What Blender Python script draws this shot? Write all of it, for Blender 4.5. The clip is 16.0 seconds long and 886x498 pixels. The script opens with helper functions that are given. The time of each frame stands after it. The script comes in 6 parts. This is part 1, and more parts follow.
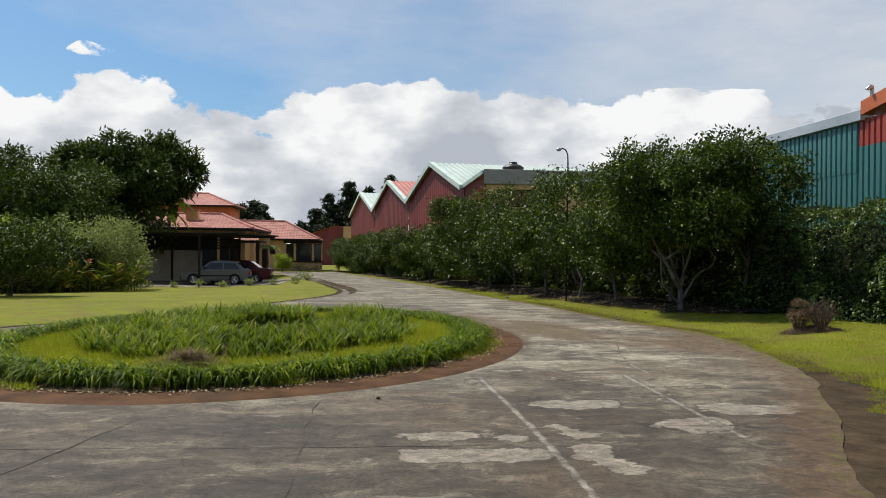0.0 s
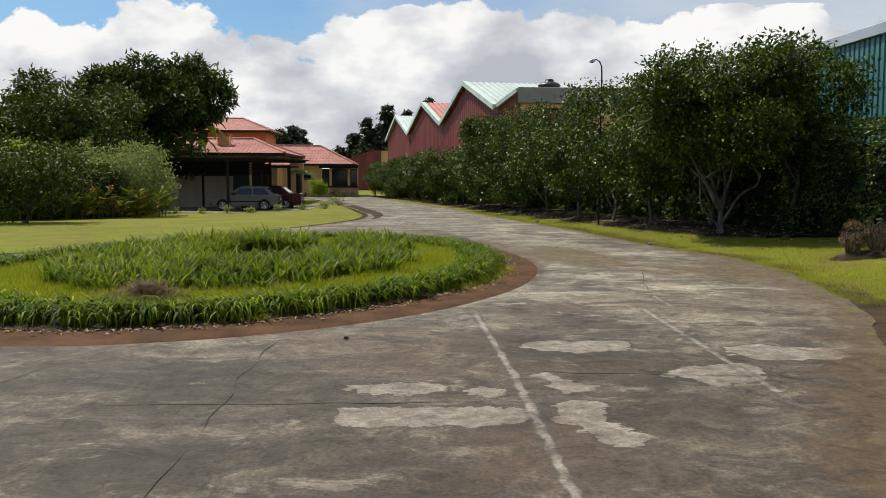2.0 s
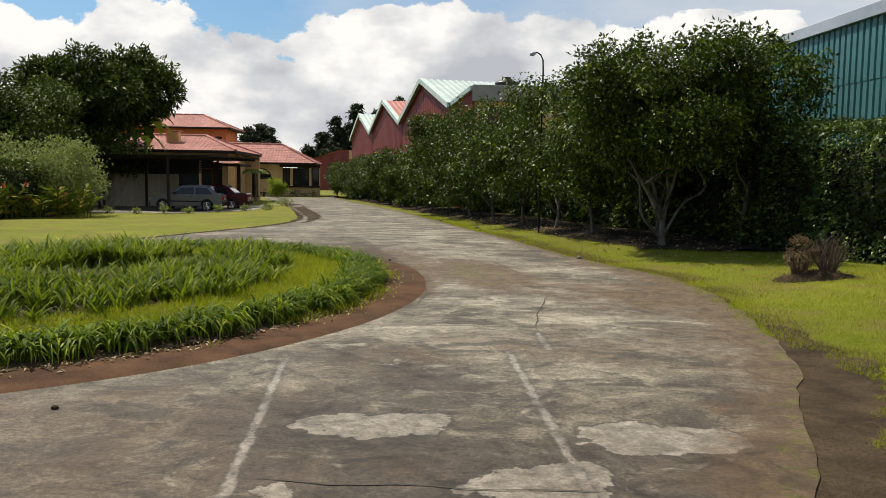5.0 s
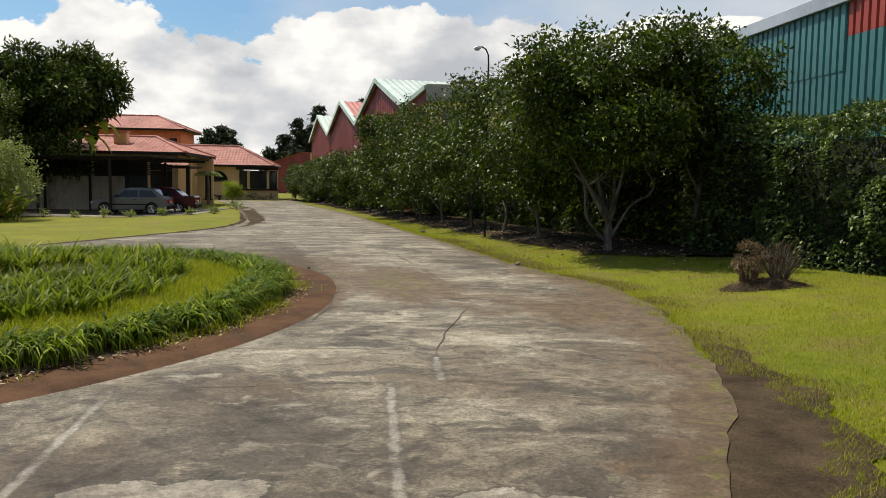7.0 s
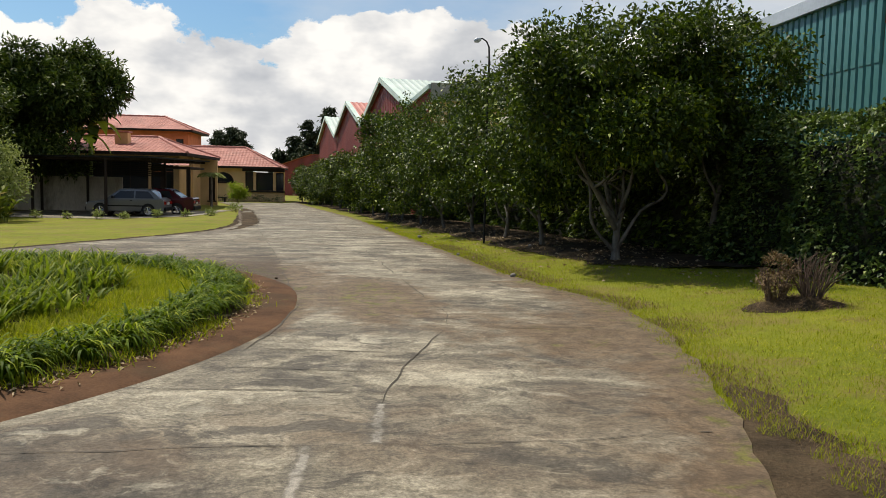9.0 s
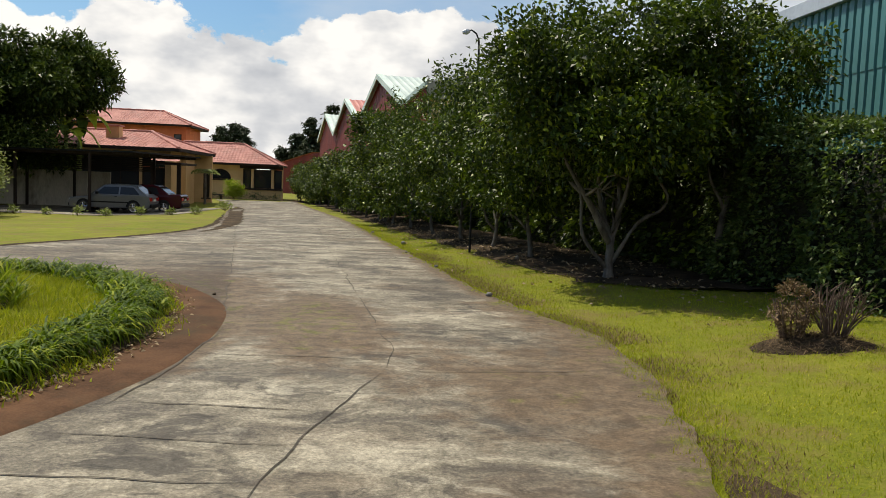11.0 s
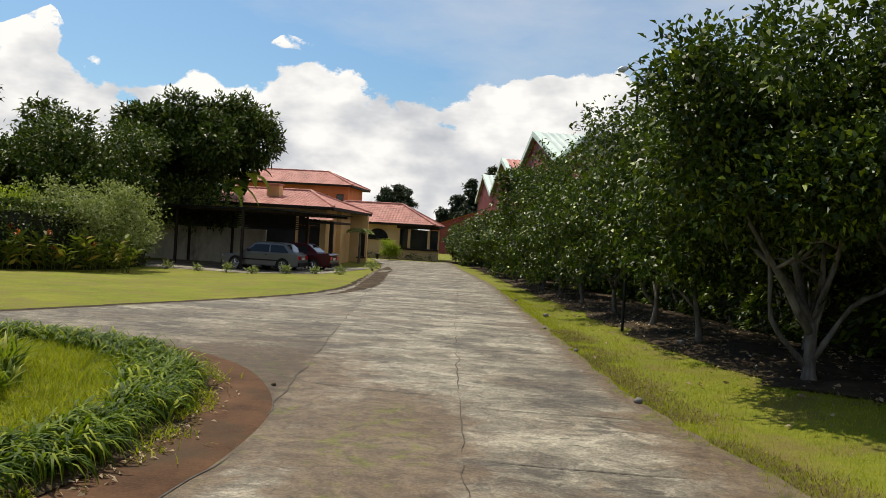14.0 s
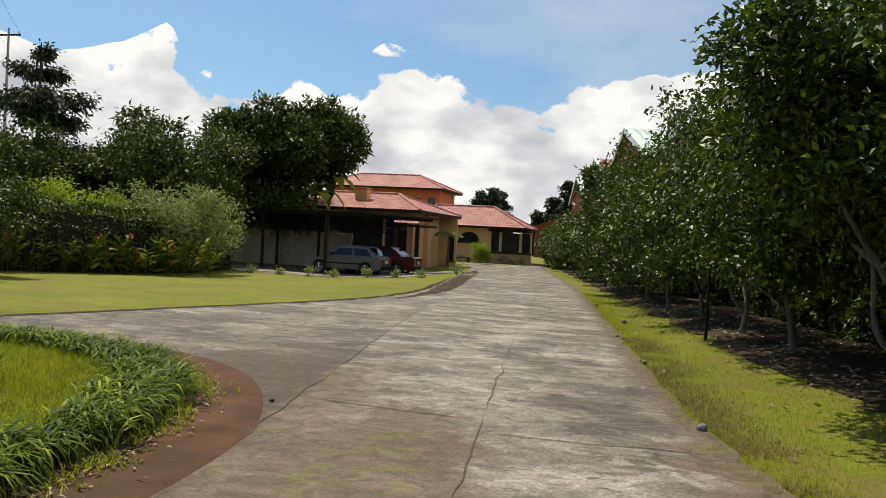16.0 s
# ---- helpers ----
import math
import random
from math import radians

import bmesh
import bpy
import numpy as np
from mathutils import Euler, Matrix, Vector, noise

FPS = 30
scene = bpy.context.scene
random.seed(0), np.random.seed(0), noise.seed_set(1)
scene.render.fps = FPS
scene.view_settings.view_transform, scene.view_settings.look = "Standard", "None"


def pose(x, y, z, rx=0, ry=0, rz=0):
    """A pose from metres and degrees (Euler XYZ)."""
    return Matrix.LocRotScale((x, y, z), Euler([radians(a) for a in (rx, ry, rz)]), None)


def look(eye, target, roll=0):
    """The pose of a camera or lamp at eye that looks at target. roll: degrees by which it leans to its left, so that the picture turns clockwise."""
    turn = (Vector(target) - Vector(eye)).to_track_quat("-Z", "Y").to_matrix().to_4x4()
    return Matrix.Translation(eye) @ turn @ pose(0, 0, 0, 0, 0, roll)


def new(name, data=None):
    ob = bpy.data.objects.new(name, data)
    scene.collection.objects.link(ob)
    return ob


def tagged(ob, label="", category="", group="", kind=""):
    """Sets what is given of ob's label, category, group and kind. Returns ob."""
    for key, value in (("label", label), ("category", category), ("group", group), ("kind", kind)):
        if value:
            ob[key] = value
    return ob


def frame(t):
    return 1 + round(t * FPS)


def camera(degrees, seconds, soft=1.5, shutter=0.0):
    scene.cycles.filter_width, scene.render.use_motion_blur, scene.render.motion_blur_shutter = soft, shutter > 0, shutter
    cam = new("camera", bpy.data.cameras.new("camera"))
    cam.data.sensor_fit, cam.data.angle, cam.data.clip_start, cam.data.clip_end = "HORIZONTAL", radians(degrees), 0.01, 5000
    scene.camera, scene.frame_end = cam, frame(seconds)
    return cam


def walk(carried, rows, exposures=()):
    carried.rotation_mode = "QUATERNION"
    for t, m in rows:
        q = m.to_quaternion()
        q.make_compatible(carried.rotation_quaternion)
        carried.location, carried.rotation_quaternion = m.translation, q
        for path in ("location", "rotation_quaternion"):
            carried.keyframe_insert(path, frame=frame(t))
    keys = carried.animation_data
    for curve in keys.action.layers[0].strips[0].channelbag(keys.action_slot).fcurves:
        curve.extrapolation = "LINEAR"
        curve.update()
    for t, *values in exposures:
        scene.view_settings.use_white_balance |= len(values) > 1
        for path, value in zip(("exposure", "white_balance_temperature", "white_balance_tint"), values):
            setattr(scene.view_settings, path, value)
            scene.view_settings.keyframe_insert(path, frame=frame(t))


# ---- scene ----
cam = camera(57.3, 16.0, soft=0.7)
PATH = [
    (0, (-0.003, -0.033, 1.509), (0.201, 1.956, 1.514), 0.7),
    (0.5, (0.133, 0.257, 1.461), (0.335, 2.246, 1.402), 0.6),
    (1, (0.279, 0.56, 1.416), (0.476, 2.546, 1.295), 0.4),
    (1.5, (0.471, 0.88, 1.415), (0.647, 2.865, 1.241), 0.1),
    (2, (0.693, 1.216, 1.418), (0.79, 3.205, 1.238), 0.2),
    (2.5, (0.905, 1.56, 1.41), (0.952, 3.55, 1.223), -0.1),
    (3, (1.154, 1.878, 1.429), (1.177, 3.869, 1.239), 0.4),
    (3.5, (1.432, 2.183, 1.443), (1.489, 4.173, 1.252), 1.4),
    (4, (1.705, 2.516, 1.455), (1.808, 4.504, 1.264), 1.3),
    (4.5, (1.967, 2.795, 1.476), (2.106, 4.782, 1.29), 1.6),
    (5, (2.172, 3.13, 1.462), (2.321, 5.117, 1.284), 0.9),
    (5.2, (2.24, 3.292, 1.475), (2.402, 5.277, 1.289), 0.7),
    (7.3, (3.041, 4.379, 1.399), (3.296, 6.356, 1.241), 1.2),
    (7.5, (3.091, 4.498, 1.39), (3.368, 6.473, 1.239), 1.3),
    (8, (3.199, 4.853, 1.393), (3.478, 6.828, 1.243), 0.7),
    (8.5, (3.338, 5.247, 1.365), (3.56, 7.229, 1.218), 1.0),
    (8.7, (3.406, 5.393, 1.37), (3.608, 7.377, 1.216), 1.0),
    (10.8, (4.09, 6.844, 1.473), (4.269, 8.829, 1.302), 2.2),
    (11, (4.152, 7.021, 1.467), (4.33, 9.007, 1.307), 2.4),
    (11.5, (4.281, 7.433, 1.491), (4.444, 9.421, 1.347), 3.0),
    (12, (4.348, 7.873, 1.507), (4.501, 9.863, 1.383), 2.8),
    (12.5, (4.43, 8.333, 1.507), (4.509, 10.328, 1.404), 2.7),
    (13, (4.492, 8.759, 1.51), (4.498, 10.757, 1.42), 3.1),
    (13.5, (4.564, 9.18, 1.509), (4.454, 11.176, 1.461), 3.3),
    (14, (4.655, 9.552, 1.498), (4.428, 11.539, 1.47), 3.4),
    (14.5, (4.754, 9.882, 1.478), (4.459, 11.86, 1.456), 3.2),
    (15, (4.881, 10.195, 1.457), (4.531, 12.164, 1.435), 3.2),
    (15.5, (5.031, 10.466, 1.451), (4.616, 12.422, 1.427), 3.1),
    (16, (5.157, 10.766, 1.45), (4.688, 12.71, 1.419), 3.0),
]
walk(cam, [(t, look(eye, target, roll)) for t, eye, target, roll in PATH], [(0, -0.05, 6450, 10), (3, 0.0, 6650, 10), (11, 0.06, 6850, 10), (16, 0.03, 6750, 10)])
# ---- world, sun ----
SUN_TO = Vector((-0.42, 0.50, 0.95)).normalized()
SUN_ELEV = math.asin(SUN_TO.z)
SUN_AZ = math.atan2(SUN_TO.x, SUN_TO.y)


def node(nt, kind, **props):
    n = nt.nodes.new(kind)
    for key, value in props.items():
        setattr(n, key, value)
    return n


def math_node(nt, op, a, b=None, c=None, clamp=False):
    n = node(nt, "ShaderNodeMath", operation=op, use_clamp=clamp)
    for i, v in enumerate((a, b, c)):
        if v is None:
            continue
        if isinstance(v, (int, float)):
            n.inputs[i].default_value = v
        else:
            nt.links.new(v, n.inputs[i])
    return n.outputs[0]


def ramp(nt, fac, stops, smooth=False):
    n = node(nt, "ShaderNodeValToRGB")
    if smooth:
        n.color_ramp.interpolation = "EASE"
    els = n.color_ramp.elements
    while len(els) < len(stops):
        els.new(0.5)
    for e, (p, c) in zip(els, stops):
        e.position = p
        e.color = (*c, 1) if len(c) == 3 else c
    nt.links.new(fac, n.inputs[0])
    return n.outputs[0]


def mix(nt, fac, a, b, blend="MIX"):
    n = node(nt, "ShaderNodeMix", data_type="RGBA", blend_type=blend)
    for i, v in ((0, fac), (6, a), (7, b)):
        if isinstance(v, (int, float)):
            n.inputs[i].default_value = v
        elif isinstance(v, tuple):
            n.inputs[i].default_value = (*v, 1)
        else:
            nt.links.new(v, n.inputs[i])
    return n.outputs[2]


def noise_tex(nt, vec, scale, detail=4, rough=0.55, out=0, distortion=0.0):
    n = node(nt, "ShaderNodeTexNoise")
    n.inputs["Scale"].default_value = scale
    n.inputs["Detail"].default_value = detail
    n.inputs["Roughness"].default_value = rough
    n.inputs["Distortion"].default_value = distortion
    nt.links.new(vec, n.inputs["Vector"])
    return n.outputs[out]


def scaled(nt, vec, sx, sy, sz, loc=(0, 0, 0)):
    n = node(nt, "ShaderNodeMapping")
    n.inputs["Scale"].default_value = (sx, sy, sz)
    n.inputs["Location"].default_value = loc
    nt.links.new(vec, n.inputs["Vector"])
    return n.outputs[0]


def make_world():
    w = bpy.data.worlds.new("sky")
    scene.world = w
    w.use_nodes = True
    nt = w.node_tree
    nt.nodes.clear()
    sky = node(nt, "ShaderNodeTexSky", sky_type="NISHITA", sun_disc=False)
    sky.sun_elevation, sky.sun_rotation = SUN_ELEV, SUN_AZ
    sky.air_density, sky.dust_density, sky.ozone_density = 1.0, 1.2, 1.5
    co = node(nt, "ShaderNodeTexCoord").outputs["Generated"]
    sep = node(nt, "ShaderNodeSeparateXYZ")
    nt.links.new(co, sep.inputs[0])
    z = sep.outputs[2]
    # cumulus bank low over the horizon, with a billowing upper edge
    at = scaled(nt, co, 1, 1, 1.5, CLOUD_AT)
    big = noise_tex(nt, at, 3.0, 2, 0.5)
    mid = noise_tex(nt, at, 8.0, 4, 0.55)
    fine = noise_tex(nt, at, 26.0, 6, 0.6)
    lumps = []
    for size in (13.0, 30.0):
        vo = node(nt, "ShaderNodeTexVoronoi", feature="SMOOTH_F1")
        vo.inputs["Scale"].default_value = size
        vo.inputs["Smoothness"].default_value = 0.35
        nt.links.new(at, vo.inputs["Vector"])
        lumps.append(vo.outputs["Distance"])
    shape = math_node(nt, "MULTIPLY_ADD", big, 0.50, math_node(nt, "MULTIPLY", mid, 0.34))
    shape = math_node(nt, "MULTIPLY_ADD", fine, 0.34, math_node(nt, "SUBTRACT", shape, 0.10))
    shape = math_node(nt, "MULTIPLY_ADD", lumps[0], -0.17, shape)
    shape = math_node(nt, "MULTIPLY_ADD", lumps[1], -0.10, shape)
    # height of the bank's upper edge, bearing by bearing
    bearing = math_node(nt, "ARCTAN2", sep.outputs[0], sep.outputs[1])
    tops = [(-0.85, 0.17), (-0.745, 0.178), (-0.69, 0.162), (-0.626, 0.182), (-0.573, 0.212), (-0.55, 0.172), (-0.494, 0.156), (-0.422, 0.180), (-0.387, 0.166), (-0.32, 0.214), (-0.257, 0.2), (-0.22, 0.176), (-0.155, 0.166), (-0.107, 0.152), (-0.08, 0.188), (0.0, 0.187), (0.1, 0.196), (0.25, 0.185), (0.5, 0.17), (0.85, 0.18)]
    top = ramp(nt, math_node(nt, "MULTIPLY_ADD", bearing, 1 / 1.8, 0.5), [((a + 0.9) / 1.8, (2 * h,) * 3) for a, h in tops])
    inside = math_node(nt, "MINIMUM", math_node(nt, "SUBTRACT", math_node(nt, "MULTIPLY", top, 0.5), z), 0.14)
    dens = math_node(nt, "MULTIPLY_ADD", inside, 3.0, math_node(nt, "MULTIPLY", math_node(nt, "SUBTRACT", shape, 0.350), 0.75))
    clear = math_node(nt, "MAXIMUM", math_node(nt, "SUBTRACT", math_node(nt, "MULTIPLY", inside, -1.0), 0.014), 0.0)
    dens = math_node(nt, "MULTIPLY_ADD", clear, -22.0, dens)
    cover = math_node(nt, "MULTIPLY", dens, 48.0, clamp=True)
    shade = noise_tex(nt, scaled(nt, co, 1, 1, 2.2, (3.1, 0.4, 1.9)), 5.5, 5, 0.55)
    body = math_node(nt, "ADD", math_node(nt, "MULTIPLY", dens, -0.55), math_node(nt, "MULTIPLY_ADD", shade, 1.25, -0.17))
    body = math_node(nt, "MULTIPLY_ADD", math_node(nt, "SUBTRACT", 0.4, lumps[0]), 0.35, body)
    body = math_node(nt, "MULTIPLY_ADD", math_node(nt, "SUBTRACT", mid, 0.5), 0.9, body)
    tone = ramp(nt, body, [(0.08, (5.9, 6.3, 7.0)), (0.25, (7.9, 8.2, 8.7)), (0.46, (11.8, 11.8, 11.7))])
    # thin high veil, stronger towards the bright side
    veil = noise_tex(nt, scaled(nt, co, 1.0, 1.0, 3.0, (0.7, 2.2, 0.0)), 2.1, 6, 0.6)
    side = math_node(nt, "MULTIPLY_ADD", sep.outputs[0], 0.75, 0.12)
    thin = math_node(nt, "MULTIPLY", math_node(nt, "ADD", math_node(nt, "MULTIPLY_ADD", veil, 1.5, -0.62), side), 1.15, clamp=True)
    blue = node(nt, "ShaderNodeVectorMath", operation="MULTIPLY")
    nt.links.new(sky.outputs[0], blue.inputs[0])
    blue.inputs[1].default_value = (0.76, 1.07, 1.28)
    base = mix(nt, thin, blue.outputs[0], (8.6, 8.9, 9.3))
    col = mix(nt, cover, base, tone)
    bg = node(nt, "ShaderNodeBackground")
    nt.links.new(col, bg.inputs[0])
    bg.inputs[1].default_value = 0.082
    out = node(nt, "ShaderNodeOutputWorld")
    nt.links.new(bg.outputs[0], out.inputs[0])


CLOUD_AT = (0.35, 0.1, 0.0)
make_world()
sun = new("sun", bpy.data.lights.new("sun", "SUN"))
sun.data.energy, sun.data.angle, sun.data.color = 4.8, radians(0.55), (1.0, 0.93, 0.80)
sun.matrix_world = look(SUN_TO * 50, (0, 0, 0))


# ---- materials ----
def material(name):
    m = bpy.data.materials.new(name)
    m.use_nodes = True
    nt = m.node_tree
    return m, nt, nt.nodes["Principled BSDF"], node(nt, "ShaderNodeTexCoord").outputs["Object"]


def bump(nt, bsdf, height, strength=0.3, distance=0.02):
    b = node(nt, "ShaderNodeBump")
    b.inputs["Strength"].default_value, b.inputs["Distance"].default_value = strength, distance
    nt.links.new(height, b.inputs["Height"])
    nt.links.new(b.outputs[0], bsdf.inputs["Normal"])


def surface(name, dark, light, scale=3.0, rough=0.7, metal=0.0, fine=40.0, relief=0.2, distance=0.005, stretch=(1, 1, 1), stain=None, spec=0.4):
    """Paint, plaster, soil: two colours mixed by a coarse and a fine noise, with fine relief."""
    m, nt, bsdf, co = material(name)
    co = scaled(nt, co, *stretch)
    a = noise_tex(nt, co, scale, 5, 0.6)
    b = noise_tex(nt, co, fine, 3, 0.6)
    f = math_node(nt, "ADD", math_node(nt, "MULTIPLY", a, 0.7), math_node(nt, "MULTIPLY", b, 0.3))
    col = ramp(nt, f, [(0.36, dark), (0.64, light)])
    if stain:
        s = noise_tex(nt, co, scale * 0.45, 7, 0.7)
        col = mix(nt, ramp(nt, s, [(0.52, (0, 0, 0)), (0.66, (1, 1, 1))]), col, stain)
    nt.links.new(col, bsdf.inputs["Base Color"])
    bsdf.inputs["Roughness"].default_value, bsdf.inputs["Metallic"].default_value = rough, metal
    bsdf.inputs["Specular IOR Level"].default_value = spec
    if relief:
        bump(nt, bsdf, b, relief, distance)
    return m


def leaf_mat(name, dark, light, tip=None, rough=0.42, through_light=0.25, spec=0.4):
    """Leaves: each island its own tone, a little light passing through."""
    m, nt, bsdf, co = material(name)
    geo = node(nt, "ShaderNodeNewGeometry")
    stops = [(0.0, dark), (0.75, light)] + ([(0.97, tip)] if tip else [])
    col = ramp(nt, geo.outputs["Random Per Island"], stops)
    big = noise_tex(nt, co, 0.9, 3)
    col = mix(nt, ramp(nt, big, [(0.35, (0, 0, 0)), (0.7, (0.55,) * 3)]), col, dark)
    nt.links.new(col, bsdf.inputs["Base Color"])
    bsdf.inputs["Roughness"].default_value = rough
    bsdf.inputs["Specular IOR Level"].default_value = spec
    tr = node(nt, "ShaderNodeBsdfTranslucent")
    bright = mix(nt, 0.6, col, (light[0] * 1.5, light[1] * 1.6, light[2] * 0.8))
    nt.links.new(bright, tr.inputs[0])
    ms = node(nt, "ShaderNodeMixShader")
    ms.inputs[0].default_value = through_light
    nt.links.new(bsdf.outputs[0], ms.inputs[1])
    nt.links.new(tr.outputs[0], ms.inputs[2])
    out = nt.nodes["Material Output"]
    nt.links.new(ms.outputs[0], out.inputs[0])
    return m


# repairs of the concrete near the turn: centre, half sizes, turn; and mortar-filled joints from point to point
REPAIRS = [(2.15, 7.75, 0.46, 0.22, 0.05), (3.75, 7.45, 0.46, 0.25, -0.1), (2.95, 6.75, 0.34, 0.27, 0.4), (0.66, 6.45, 0.36, 0.14, 0.02), (0.86, 5.85, 0.58, 0.19, -0.03), (1.78, 5.75, 0.15, 0.42, 0.15), (1.24, 6.35, 0.15, 0.10, 0.0), (1.75, 6.55, 0.11, 0.26, 0.5)]
JOINTS = [(1.40, 1.5, 1.47, 6.9), (1.47, 6.85, 1.42, 9.35), (3.13, 6.3, 3.22, 9.7), (3.58, 9.8, 3.62, 10.5)]


def repair_mask(nt, x, y):
    """How far inside the nearest repaired patch a point lies, with ragged outlines."""
    best = None
    for cx, cy, rx, ry, rot in REPAIRS:
        dx, dy = math_node(nt, "SUBTRACT", x, cx), math_node(nt, "SUBTRACT", y, cy)
        c, s = math.cos(rot), math.sin(rot)
        u = math_node(nt, "MULTIPLY_ADD", dy, s / rx, math_node(nt, "MULTIPLY", dx, c / rx))
        v = math_node(nt, "MULTIPLY_ADD", dy, c / ry, math_node(nt, "MULTIPLY", dx, -s / ry))
        d = math_node(nt, "ADD", math_node(nt, "POWER", math_node(nt, "ABSOLUTE", u), 2.6), math_node(nt, "POWER", math_node(nt, "ABSOLUTE", v), 2.6))
        m = math_node(nt, "SUBTRACT", 1.0, math_node(nt, "MINIMUM", d, 4.0))
        best = m if best is None else math_node(nt, "MAXIMUM", best, m)
    return best


def joint_mask(nt, x, y):
    """Distance from the nearest joint line, in metres."""
    best = None
    for x0, y0, x1, y1 in JOINTS:
        L = math.hypot(x1 - x0, y1 - y0)
        ex, ey = (x1 - x0) / L, (y1 - y0) / L
        dx, dy = math_node(nt, "SUBTRACT", x, x0), math_node(nt, "SUBTRACT", y, y0)
        along = math_node(nt, "MULTIPLY_ADD", dy, ey, math_node(nt, "MULTIPLY", dx, ex))
        across = math_node(nt, "ABSOLUTE", math_node(nt, "MULTIPLY_ADD", dy, -ex, math_node(nt, "MULTIPLY", dx, ey)))
        past = math_node(nt, "MAXIMUM", math_node(nt, "SUBTRACT", along, L), math_node(nt, "MULTIPLY", along, -1.0))
        d = math_node(nt, "MAXIMUM", across, past)
        best = d if best is None else math_node(nt, "MINIMUM", best, d)
    return best


def concrete_mat():
    m, nt, bsdf, co = material("driveway_concrete")
    warp = node(nt, "ShaderNodeVectorMath", operation="MULTIPLY_ADD")
    nz = noise_tex(nt, co, 1.6, 3, 0.6, 1)
    nt.links.new(nz, warp.inputs[0])
    warp.inputs[1].default_value = (0.7, 0.5, 0.0)
    nt.links.new(co, warp.inputs[2])
    wc = warp.outputs[0]
    # broad blotches, cross-wise weathered streaks, sharp-edged worn skin, aggregate
    blot = noise_tex(nt, scaled(nt, wc, 0.8, 1.0, 1), 0.8, 7, 0.66)
    streak = noise_tex(nt, scaled(nt, wc, 0.8, 1.35, 1, (2, 7, 0)), 1.5, 9, 0.70)
    grit = noise_tex(nt, co, 38.0, 5, 0.8)
    speck = noise_tex(nt, co, 140.0, 2, 0.7)
    f = math_node(nt, "ADD", math_node(nt, "MULTIPLY", blot, 0.5), math_node(nt, "MULTIPLY", streak, 0.5))
    f = math_node(nt, "MULTIPLY_ADD", math_node(nt, "SUBTRACT", grit, 0.5), 0.16, f)
    sep = node(nt, "ShaderNodeSeparateXYZ")
    nt.links.new(co, sep.inputs[0])
    worn = math_node(nt, "MULTIPLY", math_node(nt, "SUBTRACT", 11.4, math_node(nt, "MULTIPLY_ADD", blot, 3.0, sep.outputs[1])), 0.35, clamp=True)
    f = math_node(nt, "MULTIPLY_ADD", worn, -0.086, math_node(nt, "ADD", f, 0.014))
    col = ramp(nt, f, [(0.36, (0.058, 0.049, 0.037)), (0.45, (0.112, 0.096, 0.073)), (0.52, (0.205, 0.180, 0.132)), (0.60, (0.35, 0.314, 0.238))])
    rust = noise_tex(nt, scaled(nt, wc, 0.9, 0.9, 1, (5, 1, 0)), 0.55, 6, 0.62)
    col = mix(nt, ramp(nt, rust, [(0.50, (0, 0, 0)), (0.66, (0.6,) * 3)]), col, (0.125, 0.085, 0.052))
    dark = noise_tex(nt, scaled(nt, wc, 0.8, 1.3, 1, (9, 4, 0)), 1.3, 10, 0.74)
    col = mix(nt, ramp(nt, dark, [(0.54, (0, 0, 0)), (0.585, (0.8,) * 3)]), col, (0.066, 0.057, 0.045))
    pale = noise_tex(nt, scaled(nt, wc, 0.8, 1.35, 1, (1, 13, 0)), 1.6, 10, 0.74)
    col = mix(nt, ramp(nt, pale, [(0.58, (0, 0, 0)), (0.64, (0.55,) * 3)]), col, (0.35, 0.322, 0.25))
    # ragged repairs with a dark rim, and joints with worn mortar
    rag = node(nt, "ShaderNodeVectorMath", operation="MULTIPLY_ADD")
    nt.links.new(noise_tex(nt, co, 3.2, 6, 0.62, 1), rag.inputs[0])
    rag.inputs[1].default_value = (0.75, 0.42, 0.0)
    nt.links.new(co, rag.inputs[2])
    rsep = node(nt, "ShaderNodeSeparateXYZ")
    nt.links.new(rag.outputs[0], rsep.inputs[0])
    rx = math_node(nt, "SUBTRACT", rsep.outputs[0], 0.375)
    ry = math_node(nt, "SUBTRACT", rsep.outputs[1], 0.21)
    rep = repair_mask(nt, rx, ry)
    col = mix(nt, ramp(nt, math_node(nt, "ADD", rep, 0.5), [(0.0, (0, 0, 0)), (0.25, (0.7,) * 3), (0.45, (0.7,) * 3)]), col, (0.075, 0.066, 0.054))
    pale_tone = ramp(nt, noise_tex(nt, co, 6.0, 7, 0.7), [(0.35, (0.19, 0.170, 0.135)), (0.6, (0.36, 0.332, 0.275))])
    col = mix(nt, ramp(nt, math_node(nt, "ADD", rep, 0.5), [(0.44, (0, 0, 0)), (0.50, (0.92,) * 3)]), col, pale_tone)
    fine_sep = node(nt, "ShaderNodeSeparateXYZ")
    wob = node(nt, "ShaderNodeVectorMath", operation="MULTIPLY_ADD")
    nt.links.new(noise_tex(nt, co, 7.0, 6, 0.65, 1), wob.inputs[0])
    wob.inputs[1].default_value = (0.09, 0.09, 0.0)
    nt.links.new(co, wob.inputs[2])
    nt.links.new(wob.outputs[0], fine_sep.inputs[0])
    jd = joint_mask(nt, math_node(nt, "SUBTRACT", fine_sep.outputs[0], 0.045), math_node(nt, "SUBTRACT", fine_sep.outputs[1], 0.045))
    wornj = ramp(nt, noise_tex(nt, co, 4.0, 5, 0.7), [(0.40, (0.2,) * 3), (0.54, (1, 1, 1))])
